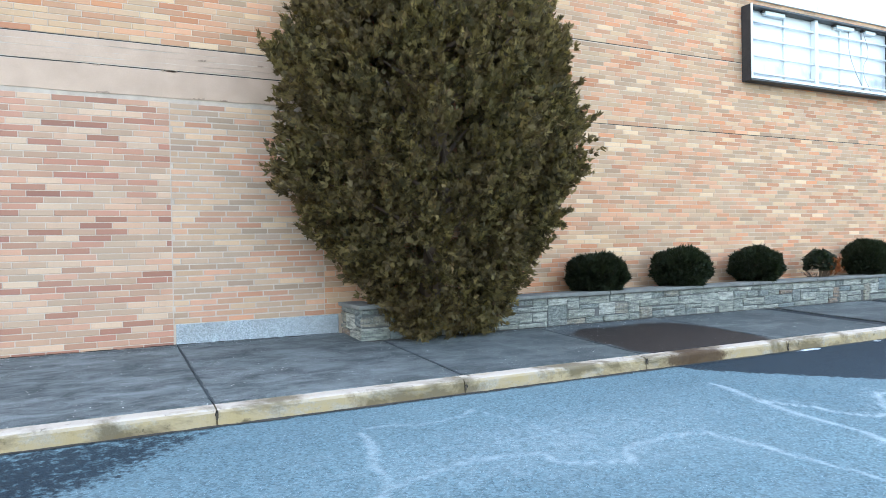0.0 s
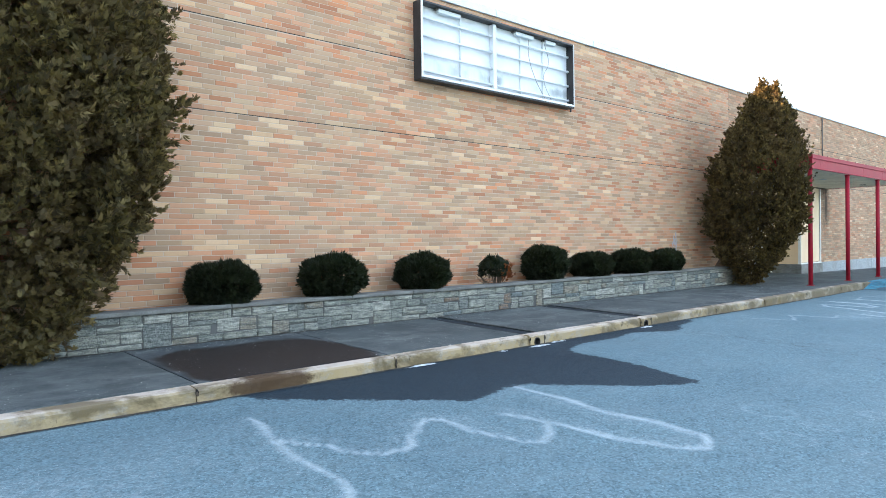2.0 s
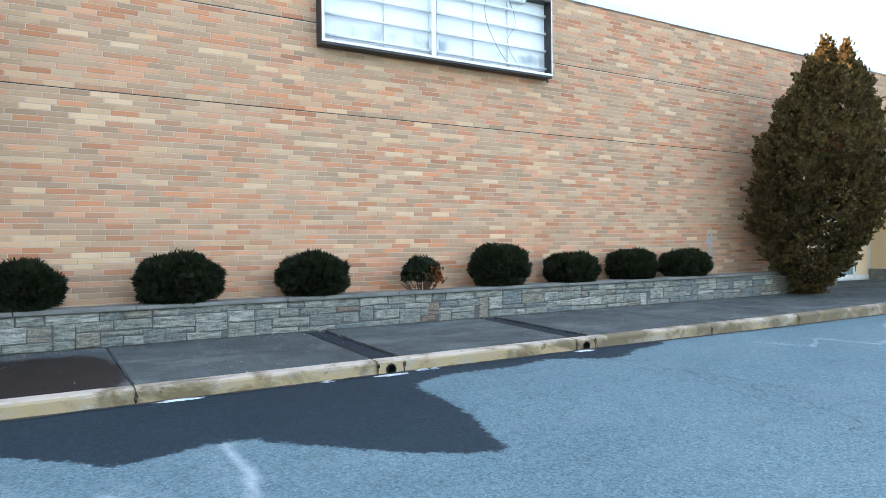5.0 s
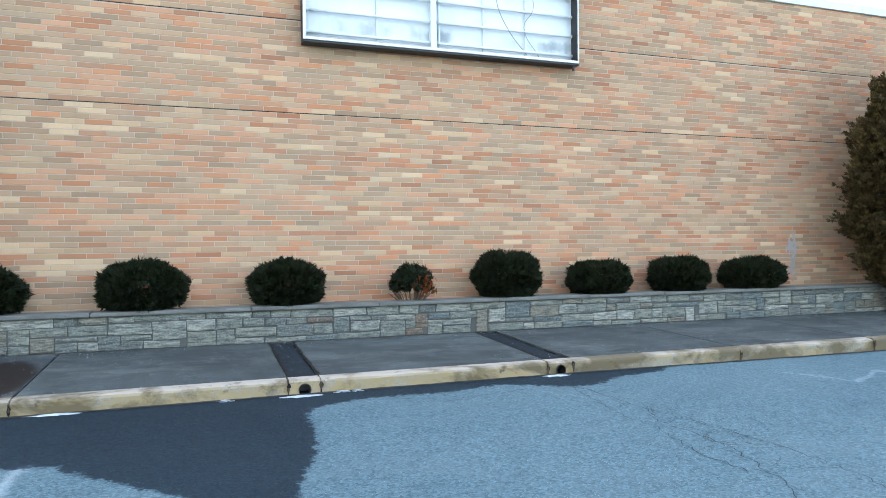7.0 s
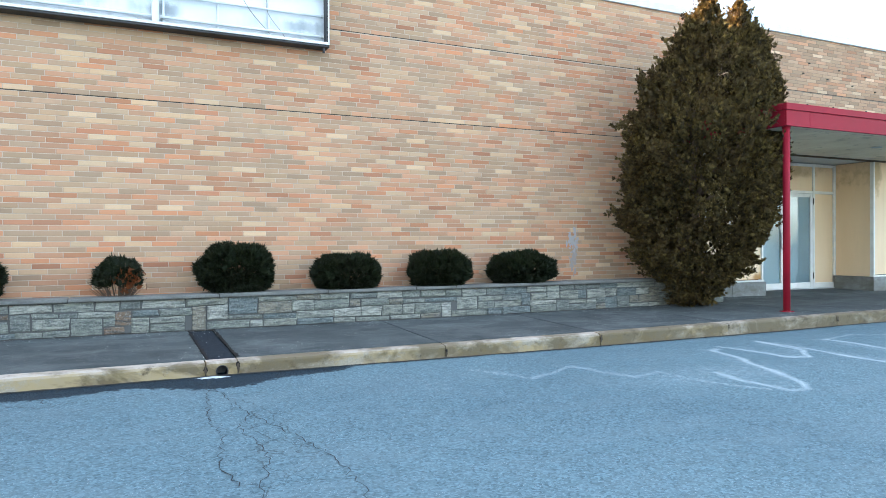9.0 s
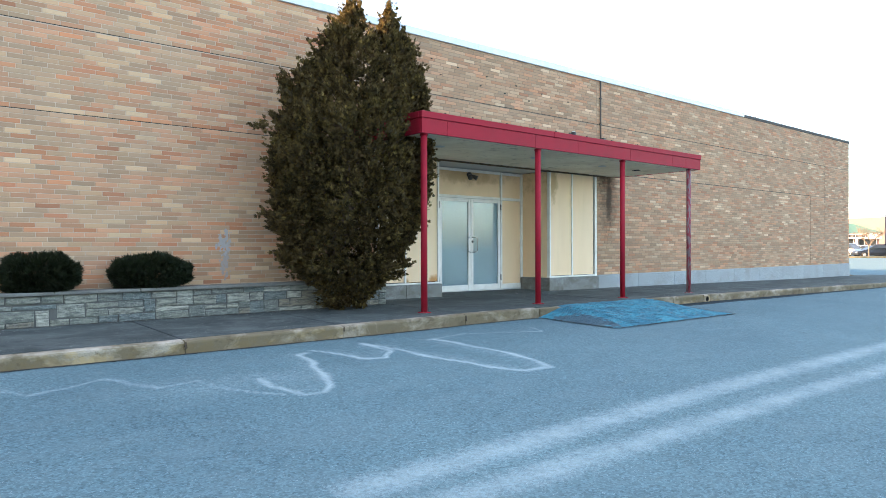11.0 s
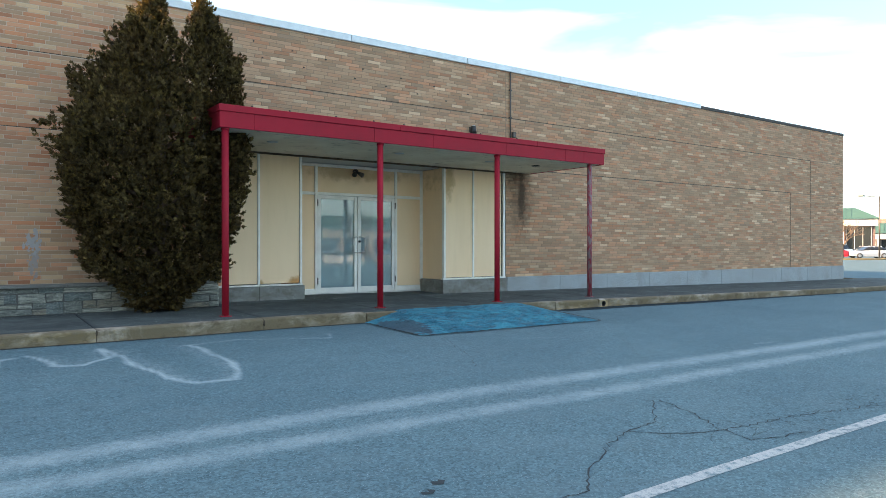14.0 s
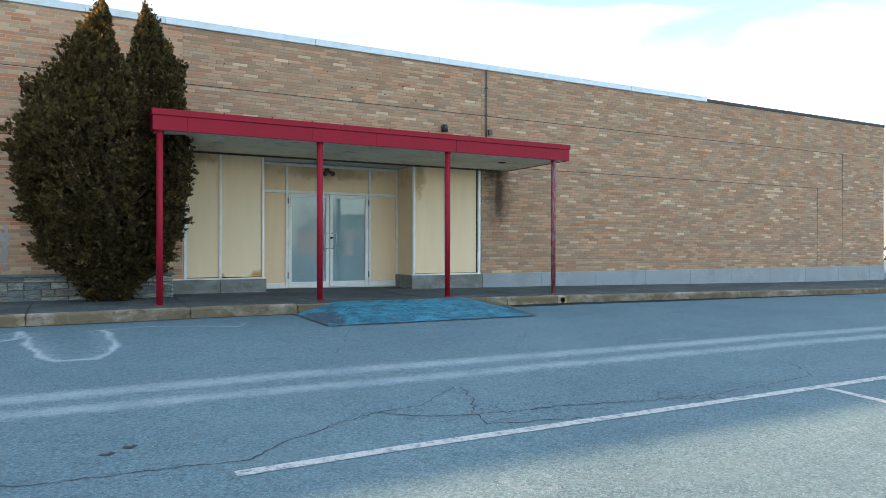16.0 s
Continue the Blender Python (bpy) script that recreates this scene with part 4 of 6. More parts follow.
for a, b in zip(JOINTS, JOINTS[1:]):
    back = PLANT - 0.03 if 2.6 < (a + b) / 2 < 20.6 else FACE - 0.055
    if a in CHANNELS:
        slab(a, b, KB, back, tar_patch, 0.012, "channel_strip", "dark tarred drain channel strip")
    else:
        slab(a, b, KB, back, walk_wet if a == 5.0 else walk_conc, 0.0, "paving_slab", "dark rust-brown stained slab" if a == 5.0 else "")
slab(22.47, 25.74, FACE - 0.055, 9.0, walk_conc)
box_part("bedding", (-9, KB + 0.02, -0.3), (46.38, FACE - 0.05, 0.0), joint_dark, pavement)
for a, b in zip(JOINTS, JOINTS[1:]):
    lo = min(float(walk_z(a, KB)), float(walk_z(b, KB))) - 0.05
    box_part("bedding", (a, KB + 0.03, -0.29), (b, min(FACE - 0.06, PLANT if 2.6 < a < 20 else 8), lo), joint_dark, pavement)

kerb = thing("kerb", "concrete kerb with worn yellow paint and grime", "kerb", kind="structure")


def kerb_profile(z, base):
    return [(0.0, base), (-0.002, z - 0.035), (0.006, z - 0.013), (0.022, z - 0.002), (0.15, z), (0.15, base)]


def kerb_length(x0, x1, wear, mat):
    rnd = random.Random(int(x0 * 50) + 3)
    n = max(2, int((x1 - x0) / 0.12))
    verts, faces = [], []
    for i in range(n + 1):
        x = x0 + 0.005 + (x1 - x0 - 0.010) * i / n
        top = float(np.interp(x, KX, KZ))
        base = top - 0.22
        chip = wear * max(0, rnd.gauss(0, 1)) * 0.008 + (rnd.uniform(0.006, 0.02) if i in (0, n) else 0)
        for dy, zz in kerb_profile(top, base):
            verts.append((x, KERB + dy + (chip if dy < 0.03 and zz > base else 0) + rnd.uniform(-0.0015, 0.0015), zz - (chip * 0.5 if 0 < dy < 0.1 else 0)))
    for i in range(n):
        for k in range(6):
            a, b = i * 6 + k, i * 6 + (k + 1) % 6
            faces.append((a, b, b + 6, a + 6))
    faces += [tuple(range(5, -1, -1)), tuple(n * 6 + k for k in range(6))]
    return put_mesh("kerb_stone", verts, faces, mat, kerb, smooth=False)


def drain_block(x0, x1):
    """A short kerb stone with a pipe mouth through its face."""
    cx, r, n = (x0 + x1) / 2, 0.058, 20
    top = float(np.interp(cx, KX, KZ))
    base = top - 0.13
    cz = base + 0.038
    bm = bmesh.new()
    outer = [bm.verts.new((x, KERB - 0.004, zz)) for x, zz in ((x0 + 0.008, base - 0.06), (x1 - 0.008, base - 0.06), (x1 - 0.008, top - 0.02), (x0 + 0.008, top - 0.02))]
    ring = [bm.verts.new((cx + r * math.cos(t), KERB - 0.004, cz + r * math.sin(t))) for t in np.linspace(0, 2 * math.pi, n, False)]
    eds = [bm.edges.new((outer[i], outer[(i + 1) % 4])) for i in range(4)] + [bm.edges.new((ring[i], ring[(i + 1) % n])) for i in range(n)]
    bmesh.ops.triangle_fill(bm, use_beauty=True, edges=eds)
    deep = [bm.verts.new((v.co.x, KERB + 0.14, v.co.z)) for v in ring]
    for i in range(n):
        bm.faces.new((ring[i], ring[(i + 1) % n], deep[(i + 1) % n], deep[i]))
    bm.faces.new(deep)
    up = [bm.verts.new((v.co.x, KERB + 0.02, top)) for v in (outer[3], outer[2])]
    rear = [bm.verts.new((v.co.x, KERB + 0.15, top)) for v in (outer[3], outer[2])]
    bm.faces.new((outer[3], outer[2], up[1], up[0]))
    bm.faces.new((up[0], up[1], rear[1], rear[0]))
    for o, u, q in ((outer[0], up[0], rear[0]), (outer[1], up[1], rear[1])):
        low = bm.verts.new((o.co.x, KERB + 0.15, o.co.z))
        bm.faces.new((o, outer[3] if o is outer[0] else outer[2], u, q, low))
    block = part("drain_block", bm, kerb_mat, kerb, "short kerb stone with a pipe mouth")
    bm = bmesh.new()
    for rr, y0, y1 in ((r - 0.002, KERB - 0.012, KERB + 0.12),):
        a = [bm.verts.new((cx + rr * math.cos(t), y0, cz + rr * math.sin(t))) for t in np.linspace(0, 2 * math.pi, n, False)]
        b = [bm.verts.new((cx + rr * math.cos(t), y1, cz + rr * math.sin(t))) for t in np.linspace(0, 2 * math.pi, n, False)]
        c = [bm.verts.new((cx + (rr - 0.006) * math.cos(t), y0, cz + (rr - 0.006) * math.sin(t))) for t in np.linspace(0, 2 * math.pi, n, False)]
        for i in range(n):
            bm.faces.new((a[i], a[(i + 1) % n], b[(i + 1) % n], b[i]))
            bm.faces.new((a[i], a[(i + 1) % n], c[(i + 1) % n], c[i]))
        bm.faces.new(b)
    part("drain_pipe", bm, black_metal, block, "dark drain pipe mouth")


KERB_JOINTS = [-9, -5.6, -3.4, -1.35, 0.77, 2.85, 4.93, 7.06, 9.21, 9.50, 11.79, 12.08, 14.24, 16.3, 18.4, 20.6, 22.3]
for a, b in zip(KERB_JOINTS, KERB_JOINTS[1:]):
    if a in (9.21, 11.79):
        drain_block(a, b)
    else:
        kerb_length(a, b, 0.6 if a < 14 else 1.1, kerb_mat if a < 12 else kerb_half if a < 18 else kerb_bare)
for x in KERB_JOINTS[2:-1]:
    rnd = random.Random(int(x * 90))
    for k in range(4):
        w, z0 = rnd.uniform(0.007, 0.022), float(np.interp(x, KX, KZ)) - rnd.uniform(0.04, 0.10)
        verts = [(x + w * math.cos(q * 0.785) * rnd.uniform(0.5, 1.2), KERB - 0.006 - k * 0.0004, z0 + 0.028 * math.sin(q * 0.785) * rnd.uniform(0.4, 1.4)) for q in range(8)]
        put_mesh("joint_rot", verts, [tuple(range(8))], kerb_grime if k % 2 else tar_black, kerb, "dark crumbled spot at a kerb joint")
KERB_JOINTS = [26.5, 27.72, 27.98, 30.2, 32.4, 34.6, 36.8, 39, 41.2, 43.4, 45.6, 46.5]
for a, b in zip(KERB_JOINTS, KERB_JOINTS[1:]):
    if a == 27.72:
        drain_block(a, b)
    else:
        kerb_length(a, b, 1.0, kerb_half if a < 27 else kerb_bare)
box_part("kerb_return", (46.4, KB, -0.1), (46.55, 12, 0.07), kerb_bare, kerb, 0.015)
box_part("lowered_kerb", (22.31, KERB + 0.002, 0.05), (26.49, KB, 0.285), kerb_bare, kerb, 0.012, "kerb behind the ramp")

for x0, x1, y in ((7.15, 7.62, 5.19), (9.12, 9.5, 5.15), (9.58, 9.8, 5.21), (8.6, 8.75, 5.2), (11.7, 12.0, 5.16), (9.75, 9.9, 5.2)):
    rnd = random.Random(int(x0 * 10))
    n = 30
    verts = [((x0 + x1) / 2, y + 0.02, float(road_z(x0, y)) + 0.013)]
    for i in range(n):
        t = 2 * math.pi * i / n
        px, py = (x0 + x1) / 2 + (x1 - x0) / 2 * math.cos(t) * rnd.uniform(0.6, 1.2), y + 0.02 + 0.04 * math.sin(t) * rnd.uniform(0.35, 1.3)
        verts.append((px, min(py, KERB - 0.006), float(road_z(px, py)) + 0.001))
    tagged(put_mesh("ice_patch", verts, [(0, 1 + i, 1 + (i + 1) % n) for i in range(n)], snow, smooth=True), "small patch of melting ice by the kerb", "ice", "ice by the kerb")

for x0, x1 in ((-9, 22.25), (26.6, 46)):
    ribbon("ground_gutter_dirt", [(x0, KERB - 0.022), (x1, KERB - 0.022)], 0.055, gutter_dirt, "dark line of wet grit along the kerb foot", "dirt", 0.006, 0.008, 0.09)


for x in JOINTS[3:20]:
    if x not in CHANNELS and x not in (9.50, 12.10):
        ribbon("pavement_joint_dirt", [(x, KB + 0.01), (x, PLANT - 0.05 if 2.6 < x < 20.5 else FACE - 0.08)], 0.022, crack_fill, "dark ragged dirt in a pavement joint", "dirt", 0.003, 0.007, 0.06, level=walk_z)
for x in (9.23, 9.50, 11.82, 12.10):
    ribbon("pavement_joint_dirt", [(x, KB + 0.01), (x, PLANT - 0.05)], 0.036, tar_black, "black ragged edge of a drain channel", "dirt", 0.003, 0.012, 0.05, level=walk_z)
# Ragged black strip laid over the gap at the wall foot.
for x0, x1 in ((-9, 2.6), (27.7, 44)):
    ribbon("pavement_edge_line", [(x0, FACE - 0.058), (x1, FACE - 0.058)], 0.045, tar_black, "black ragged line along the wall foot", "dirt", 0.003, 0.010, 0.08, level=walk_z)
ribbon("pavement_edge_line", [(2.7, PLANT - 0.045), (20.6, PLANT - 0.045)], 0.06, gutter_dirt, "dark line of dirt along the planter foot", "dirt", 0.003, 0.014, 0.07, level=walk_z)


def scatter_grit():
    """Loose pale chips lying on the pavement, thickest at the planter's foot."""
    rnd = random.Random(91)
    verts, faces = [], []
    for i in range(3600):
        x = rnd.uniform(-4, 30)
        y = (PLANT if 2.6 < x < 20.6 else FACE) - 0.05 - abs(rnd.gauss(0, 0.18)) if rnd.random() < 0.75 else rnd.uniform(KB + 0.03, PLANT - 0.1)
        if y < KB + 0.02:
            continue
        s, n = rnd.uniform(0.002, 0.009), len(verts)
        zz, a = float(walk_z(x, y)) - 0.001, rnd.uniform(0, 6)
        for q in range(3):
            verts.append((x + s * math.cos(a + q * 2.1), y + s * math.sin(a + q * 2.1) * rnd.uniform(0.6, 1), zz))
        verts.append((x, y, zz + s * rnd.uniform(0.5, 1.1)))
        faces += [(n, n + 1, n + 3), (n + 1, n + 2, n + 3), (n + 2, n, n + 3)]
    ob = put_mesh("loose_grit", verts, faces, plain("pale_grit", (0.34, 0.34, 0.33), 0.9))
    tagged(ob, "scattered pale stone chips on the pavement", "grit", "", "stuff")


scatter_grit()

# ---- stone planter ----
planter = thing("planter_wall", "low grey ledge-stone planter wall with thin stone coping", "planter", kind="structure")
PX0, PX1, PTOP = 2.65, 20.6, 0.735
bm = bmesh.new()
rbox(bm, (PX0 + 0.03, PLANT + 0.022, 0.2), (PX1 - 0.03, PLANT + 0.28, PTOP))
part("core", bm, stone_mortar, planter, "recessed grey mortar")
for x0, x1 in ((PX0 + 0.03, PX0 + 0.25), (PX1 - 0.25, PX1 - 0.03)):
    box_part("core", (x0, PLANT + 0.281, 0.2), (x1, FACE - 0.004, PTOP), stone_mortar, planter)
box_part("soil", (PX0 + 0.25, PLANT + 0.281, 0.2), (PX1 - 0.25, FACE - 0.003, 0.70), soil, planter, 0, "dark bare soil")


def stone_piece(u0, u1, z0, z1, at, seed):
    """One rough stone: at(u, z, out) gives its place on the wall's face."""
    rnd = random.Random(seed)
    g, out = rnd.uniform(0.004, 0.009), rnd.uniform(0.006, 0.024)
    j = lambda s: rnd.uniform(-s, s)
    u0, u1, z0, z1 = u0 + g, u1 - g, z0 + g, z1 - g
    back = [(u0, z0), (u1, z0), (u1, z1), (u0, z1)]
    mid = [(u + j(0.010), zz + j(0.009)) for u, zz in back]
    cu, cz = (u0 + u1) / 2, (z0 + z1) / 2
    front = [(cu + (u - cu) * (1 - 0.012 / max(0.03, abs(u - cu))) + j(0.010), cz + (zz - cz) * (1 - 0.010 / max(0.02, abs(zz - cz))) + j(0.008)) for u, zz in mid]
    verts = [at(u, zz, -0.04) for u, zz in back] + [at(u, zz, out * 0.35) for u, zz in mid] + [at(u, zz, out + j(0.004)) for u, zz in front] + [at(cu + j(0.3) * (u1 - u0), cz + j(0.2) * (z1 - z0), out + rnd.uniform(0, 0.008))]
    faces = []
    for r in (0, 4):
        for k in range(4):
            faces.append((r + k, r + (k + 1) % 4, r + 4 + (k + 1) % 4, r + 4 + k))
    faces += [(8 + k, 8 + (k + 1) % 4, 12) for k in range(4)]
    return put_mesh("stone", verts, faces, stone_mat, planter)


def lay_stones(length, base, at, seed):
    rnd = random.Random(seed)
    courses = [0.0] * 4
    count = 0
    while min(courses) < length - 0.01:
        k = courses.index(min(courses))
        span = 1
        while k + span < 4 and span < 3 and abs(courses[k + span] - courses[k]) < 0.09 and rnd.random() < (0.38 if span == 1 else 0.12):
            span += 1
        u0 = max(courses[k:k + span])
        w = rnd.uniform(0.16, 0.52) if span == 1 else rnd.uniform(0.16, 0.36)
        if length - u0 - w < 0.12:
            w = length - u0
        u1 = min(length, u0 + w)
        for q in courses[:k] + courses[k + span:]:
            if abs(q - u1) < 0.05 and q > u0 + 0.08:
                u1 = q
        zb = base((u0 + u1) / 2)
        hs = [zb, zb + (PTOP - zb) * 0.24, zb + (PTOP - zb) * 0.5, zb + (PTOP - zb) * 0.76, PTOP]
        wob = lambda i: 0.022 * math.sin(u0 * 1.3 + i * 2.3) if 0 < i < 4 else 0
        if u1 - u0 > 0.03:
            stone_piece(u0, u1, hs[k] + wob(k), hs[k + span] + wob(k + span), at, seed * 1000 + count)
            count += 1
        for i in range(k, k + span):
            courses[i] = u1
    return count


lay_stones(PX1 - PX0, lambda u: float(walk_z(PX0 + u, PLANT)) - 0.015, lambda u, zz, out: (PX0 + u, PLANT + 0.02 - out, zz), 11)
lay_stones(FACE - 0.02 - PLANT, lambda u: float(walk_z(PX0, 7.6)) - 0.02, lambda u, zz, out: (PX0 + 0.02 - out, PLANT + 0.02 + u, zz), 12)
lay_stones(FACE - 0.02 - PLANT, lambda u: float(walk_z(PX1, 7.6)) - 0.02, lambda u, zz, out: (PX1 - 0.02 + out, PLANT + 0.02 + u, zz), 13)
x, rnd = PX0 - 0.03, random.Random(5)
while x < PX1 + 0.02:
    b = min(x + rnd.uniform(1.1, 2.0), PX1 + 0.03)
    b = PX1 + 0.03 if PX1 - b < 0.4 else b
    bm = rbox(bmesh.new(), (x + 0.003, PLANT - 0.03 + rnd.uniform(-0.006, 0.006), PTOP + 0.002), (b - 0.003, PLANT + 0.31, PTOP + 0.045 + rnd.uniform(0, 0.006)), 0.008)
    part("coping_stone", bm, stone_cap, planter, "thin grey coping stone")
    x = b
for x0, x1 in ((PX0 - 0.03, PX0 + 0.27), (PX1 - 0.27, PX1 + 0.03)):
    box_part("coping_stone", (x0, PLANT + 0.315, PTOP + 0.002), (x1, FACE - 0.004, PTOP + 0.046), stone_cap, planter, 0.008, "thin grey coping stone")


# ---- foliage ----
def sprays(points, outs, size, leaflets, fan, rng, droop=0.0, thin=0.28):
    """Leaf sprays: at each point a fan of small pointed leaflets that leans outward. Returns corners and faces."""
    n = len(points)
    up = np.array([0, 0, 1.0])
    d = outs + rng.normal(0, 0.45, (n, 3)) + up * (0.55 - droop)
    d /= np.linalg.norm(d, axis=1, keepdims=True)
    side = np.cross(d, rng.normal(0, 1, (n, 3)))
    side /= np.linalg.norm(side, axis=1, keepdims=True)
    nor = np.cross(d, side)
    verts = np.zeros((n, leaflets, 2, 3))
    s = size * rng.uniform(0.6, 1.3, (n, 1, 1))
    ang = (np.linspace(-fan, fan, leaflets)[None, :] + rng.normal(0, 0.12, (n, leaflets)))[..., None]
    dirs = np.cos(ang) * d[:, None] + np.sin(ang) * side[:, None] + rng.normal(0, 0.16, (n, leaflets, 1)) * nor[:, None]
    wide = np.cross(dirs, nor[:, None])
    root = points - d * s[:, 0] * 0.3
    start = root[:, None]
    length = s * (1.0 - 0.45 * np.abs(np.linspace(-1, 1, leaflets))[None, :, None]) * rng.uniform(0.7, 1.2, (n, leaflets, 1))
    verts[:, :, 0] = start + dirs * length * 0.55 + wide * length * thin * 2
    verts[:, :, 1] = start + dirs * length
    v = np.concatenate([root, verts.reshape(-1, 3)])
    k = n + np.arange(n * leaflets * 2).reshape(-1, 2)
    return v, np.concatenate([np.repeat(np.arange(n), leaflets)[:, None], k], 1)


def leaf_mesh(name, v, f, mat, parent, label):
    me = bpy.data.meshes.new(name)
    me.from_pydata(v, [], f)
    me.materials.append(mat)
    ob = new(name, me)
    ob.parent = parent
    return tagged(ob, label, kind="stuff")


def conifer(label, at, profile, squash, count, mat, seed, peaks=(), size=0.16, lean=(0, 0), rugged=1.0, forward=0.5, keep=(), trim=9.0, back=1.0):
    """A wide garden conifer: trunk, limbs and a crown of leaf sprays in lumps. profile: heights above at and radii."""
    rng = np.random.default_rng(seed)
    tree = thing("conifer_tree", label, "tree", at, "large conifers by the wall")
    hz, hr = np.array([p[0] for p in profile]), np.array([p[1] for p in profile])
    top = hz[-1]
    bm = bmesh.new()
    steps = 7
    for i in range(steps):
        a, b = i / steps, (i + 1) / steps
        tube(bm, (0.05 * math.sin(a * 5), -forward * min(1, a * 3), a * top * 0.85 - (0.05 if i == 0 else 0)), (0.05 * math.sin(b * 5), -forward * min(1, b * 3), b * top * 0.85), 0.13 * (1 - a) + 0.02, 0.13 * (1 - b) + 0.02, 9)
    part("trunk", bm, bark, tree, "brown fibrous trunk")
    limbs = []
    lumps = []
    for k in range(64):
        z = rng.uniform(0.05, 0.95) * top
        r = np.interp(z, hz, hr)
        th = rng.uniform(0, 2 * math.pi)
        lumps.append((th, z, rng.uniform(0.10, 0.36) * rugged, rng.uniform(0.13, 0.34)))
    bm = bmesh.new()
    for k in range(34):
        z = rng.uniform(0.08, 0.85) * top
        r = np.interp(min(z * 1.06 + 0.25, top), hz, hr) * rng.uniform(0.6, 0.85)
        th = rng.uniform(0, 2 * math.pi)
        e = (r * math.cos(th), min(r * math.sin(th) * squash - forward, FACE - 0.15 - at[1]), z + 0.35 * r)
        tube(bm, (0.03, -forward * min(1, z / top * 3.4), max(0.05, z - 0.15)), e, 0.035, 0.008, 6)
    part("branchwork", bm, bark, tree, "thin brown limbs")
    # surface points: even over height by radius, then thickened inward
    z = np.interp(rng.random(count), np.cumsum(np.concatenate([[0], (hr[1:] + hr[:-1]) / 2 * np.diff(hz)])) / np.sum((hr[1:] + hr[:-1]) / 2 * np.diff(hz)), hz)
    th = rng.uniform(-math.pi, math.pi, count)
    r = np.interp(z, hz, hr)
    bulge = np.zeros(count)
    for lt, lz, amp, wid in lumps:
        dth = np.abs((th - lt + math.pi) % (2 * math.pi) - math.pi) * np.maximum(r, 0.3)
        bulge = np.maximum(bulge, amp * np.exp(-((dth / wid) ** 2 + ((z - lz) / wid) ** 2)))
    depth = 1 - np.abs(rng.normal(0, 0.17, count))
    rr = np.clip(r * 0.88 * depth + bulge * np.minimum(1, r), 0.02, None)
    x, y = rr * np.cos(th), rr * np.sin(th) * squash * np.interp(z / top, (0.5, 1.0), (1.0, 0.6))
    for px, pz, pr in peaks:
        m = z > pz
        u = np.where(m, (z - pz) / (top - pz), 0)
        near = np.where(np.cos(th) > 0, 1.0, -1.0)
        x = np.where(m, x * (1 - 0.40 * u) + near * px * u, x)
        y = np.where(m, y * (1 - 0.35 * u) + near * pr * u, y)
    x = np.where(x > trim, trim + (x - trim) * 0.35, x)
    y = np.where((y > 0) & (x < 0), y * back, y)
    x, y = x + lean[0] * z / top, y - forward + lean[1] * z / top
    front = PLANT - 0.06 - at[1]
    y = np.where((z < 0.1) & (y > front), front - np.abs(rng.normal(0, 0.15, count)), y)
    wall = FACE - 0.06 - at[1]
    y = np.where(y > wall, wall - np.abs(rng.normal(0, 0.12, count)), y)
    for kx, ky in keep:
        y = np.where((x > kx) & (y < ky), ky + np.abs(rng.normal(0, 0.1, count)), y)
    pts = np.stack([x, y, z], 1)
    slope = np.gradient(np.interp(np.linspace(0, top, 60), hz, hr), top / 59)
    nz = -np.interp(z, np.linspace(0, top, 60), slope)
    outs = np.stack([np.cos(th), np.sin(th), np.clip(nz, -1, 1.2)], 1)
    outs /= np.linalg.norm(outs, axis=1, keepdims=True)
    # every point carries a plume: leaflets set along an upswept shoot that narrows to its tip
    per = 25
    axis = outs * 0.85 + np.array([0, 0, 0.65]) + rng.normal(0, 0.33, (count, 3))
    axis /= np.linalg.norm(axis, axis=1, keepdims=True)
    reach = size * (1.1 + 2.2 * rng.random((count, 1, 1)) ** 2)
    lat = rng.normal(0, 1, (count, per, 3))
    lat -= axis[:, None] * np.sum(lat * axis[:, None], axis=2, keepdims=True)
    lat /= np.linalg.norm(lat, axis=2, keepdims=True)
    along = rng.random((count, per, 1))
    pts = (pts[:, None] + axis[:, None] * reach * (along - 0.45) + lat * reach * 0.26 * (1 - along)).reshape(-1, 3)
    pts[:, 1] = np.minimum(pts[:, 1], wall)
    ways = (axis[:, None] * 1.5 + lat * (0.95 - 0.5 * along)).reshape(-1, 3)
    ways /= np.linalg.norm(ways, axis=1, keepdims=True)
    v, f = sprays(pts, ways, size * 0.50, 7, 0.85, rng, droop=0.35, thin=0.13)
    leaf_mesh("crown", v, f, mat, tree, "dense crown of flat scale-leaf sprays")
    return tree


T1 = [(-0.26, 0.62), (0.05, 0.90), (0.4, 1.18), (0.8, 1.62), (1.1, 1.85), (1.7, 1.99), (2.4, 2.07), (3.0, 2.02), (3.6, 1.76), (4.2, 1.32), (4.8, 0.76), (5.2, 0.24), (5.3, 0.04)]
conifer("broad olive-green conifer overgrowing the planter end", (3.68, 7.75, 0.70), T1, 0.68, 3900, leaf_big, 21, size=0.165, forward=0.35)
T2 = [(-0.28, 0.32), (0.0, 0.55), (0.3, 0.80), (0.7, 1.12), (1.2, 1.48), (1.7, 1.66), (2.2, 1.66), (2.6, 1.53), (3.0, 1.27), (3.4, 1.00), (3.8, 0.78), (4.1, 0.58), (4.3, 0.40), (4.45, 0.22), (4.55, 0.08)]
conifer("bronzed dark green conifer with two sunlit tips", (19.55, 7.75, 0.68), T2, 0.82, 5200, leaf_bronze, 33, peaks=((0.30, 3.4, 0.0),), size=0.125, lean=(0.2, -0.42), rugged=1.6, forward=0.78, keep=((0.30, -1.62),), trim=0.86, back=0.72)


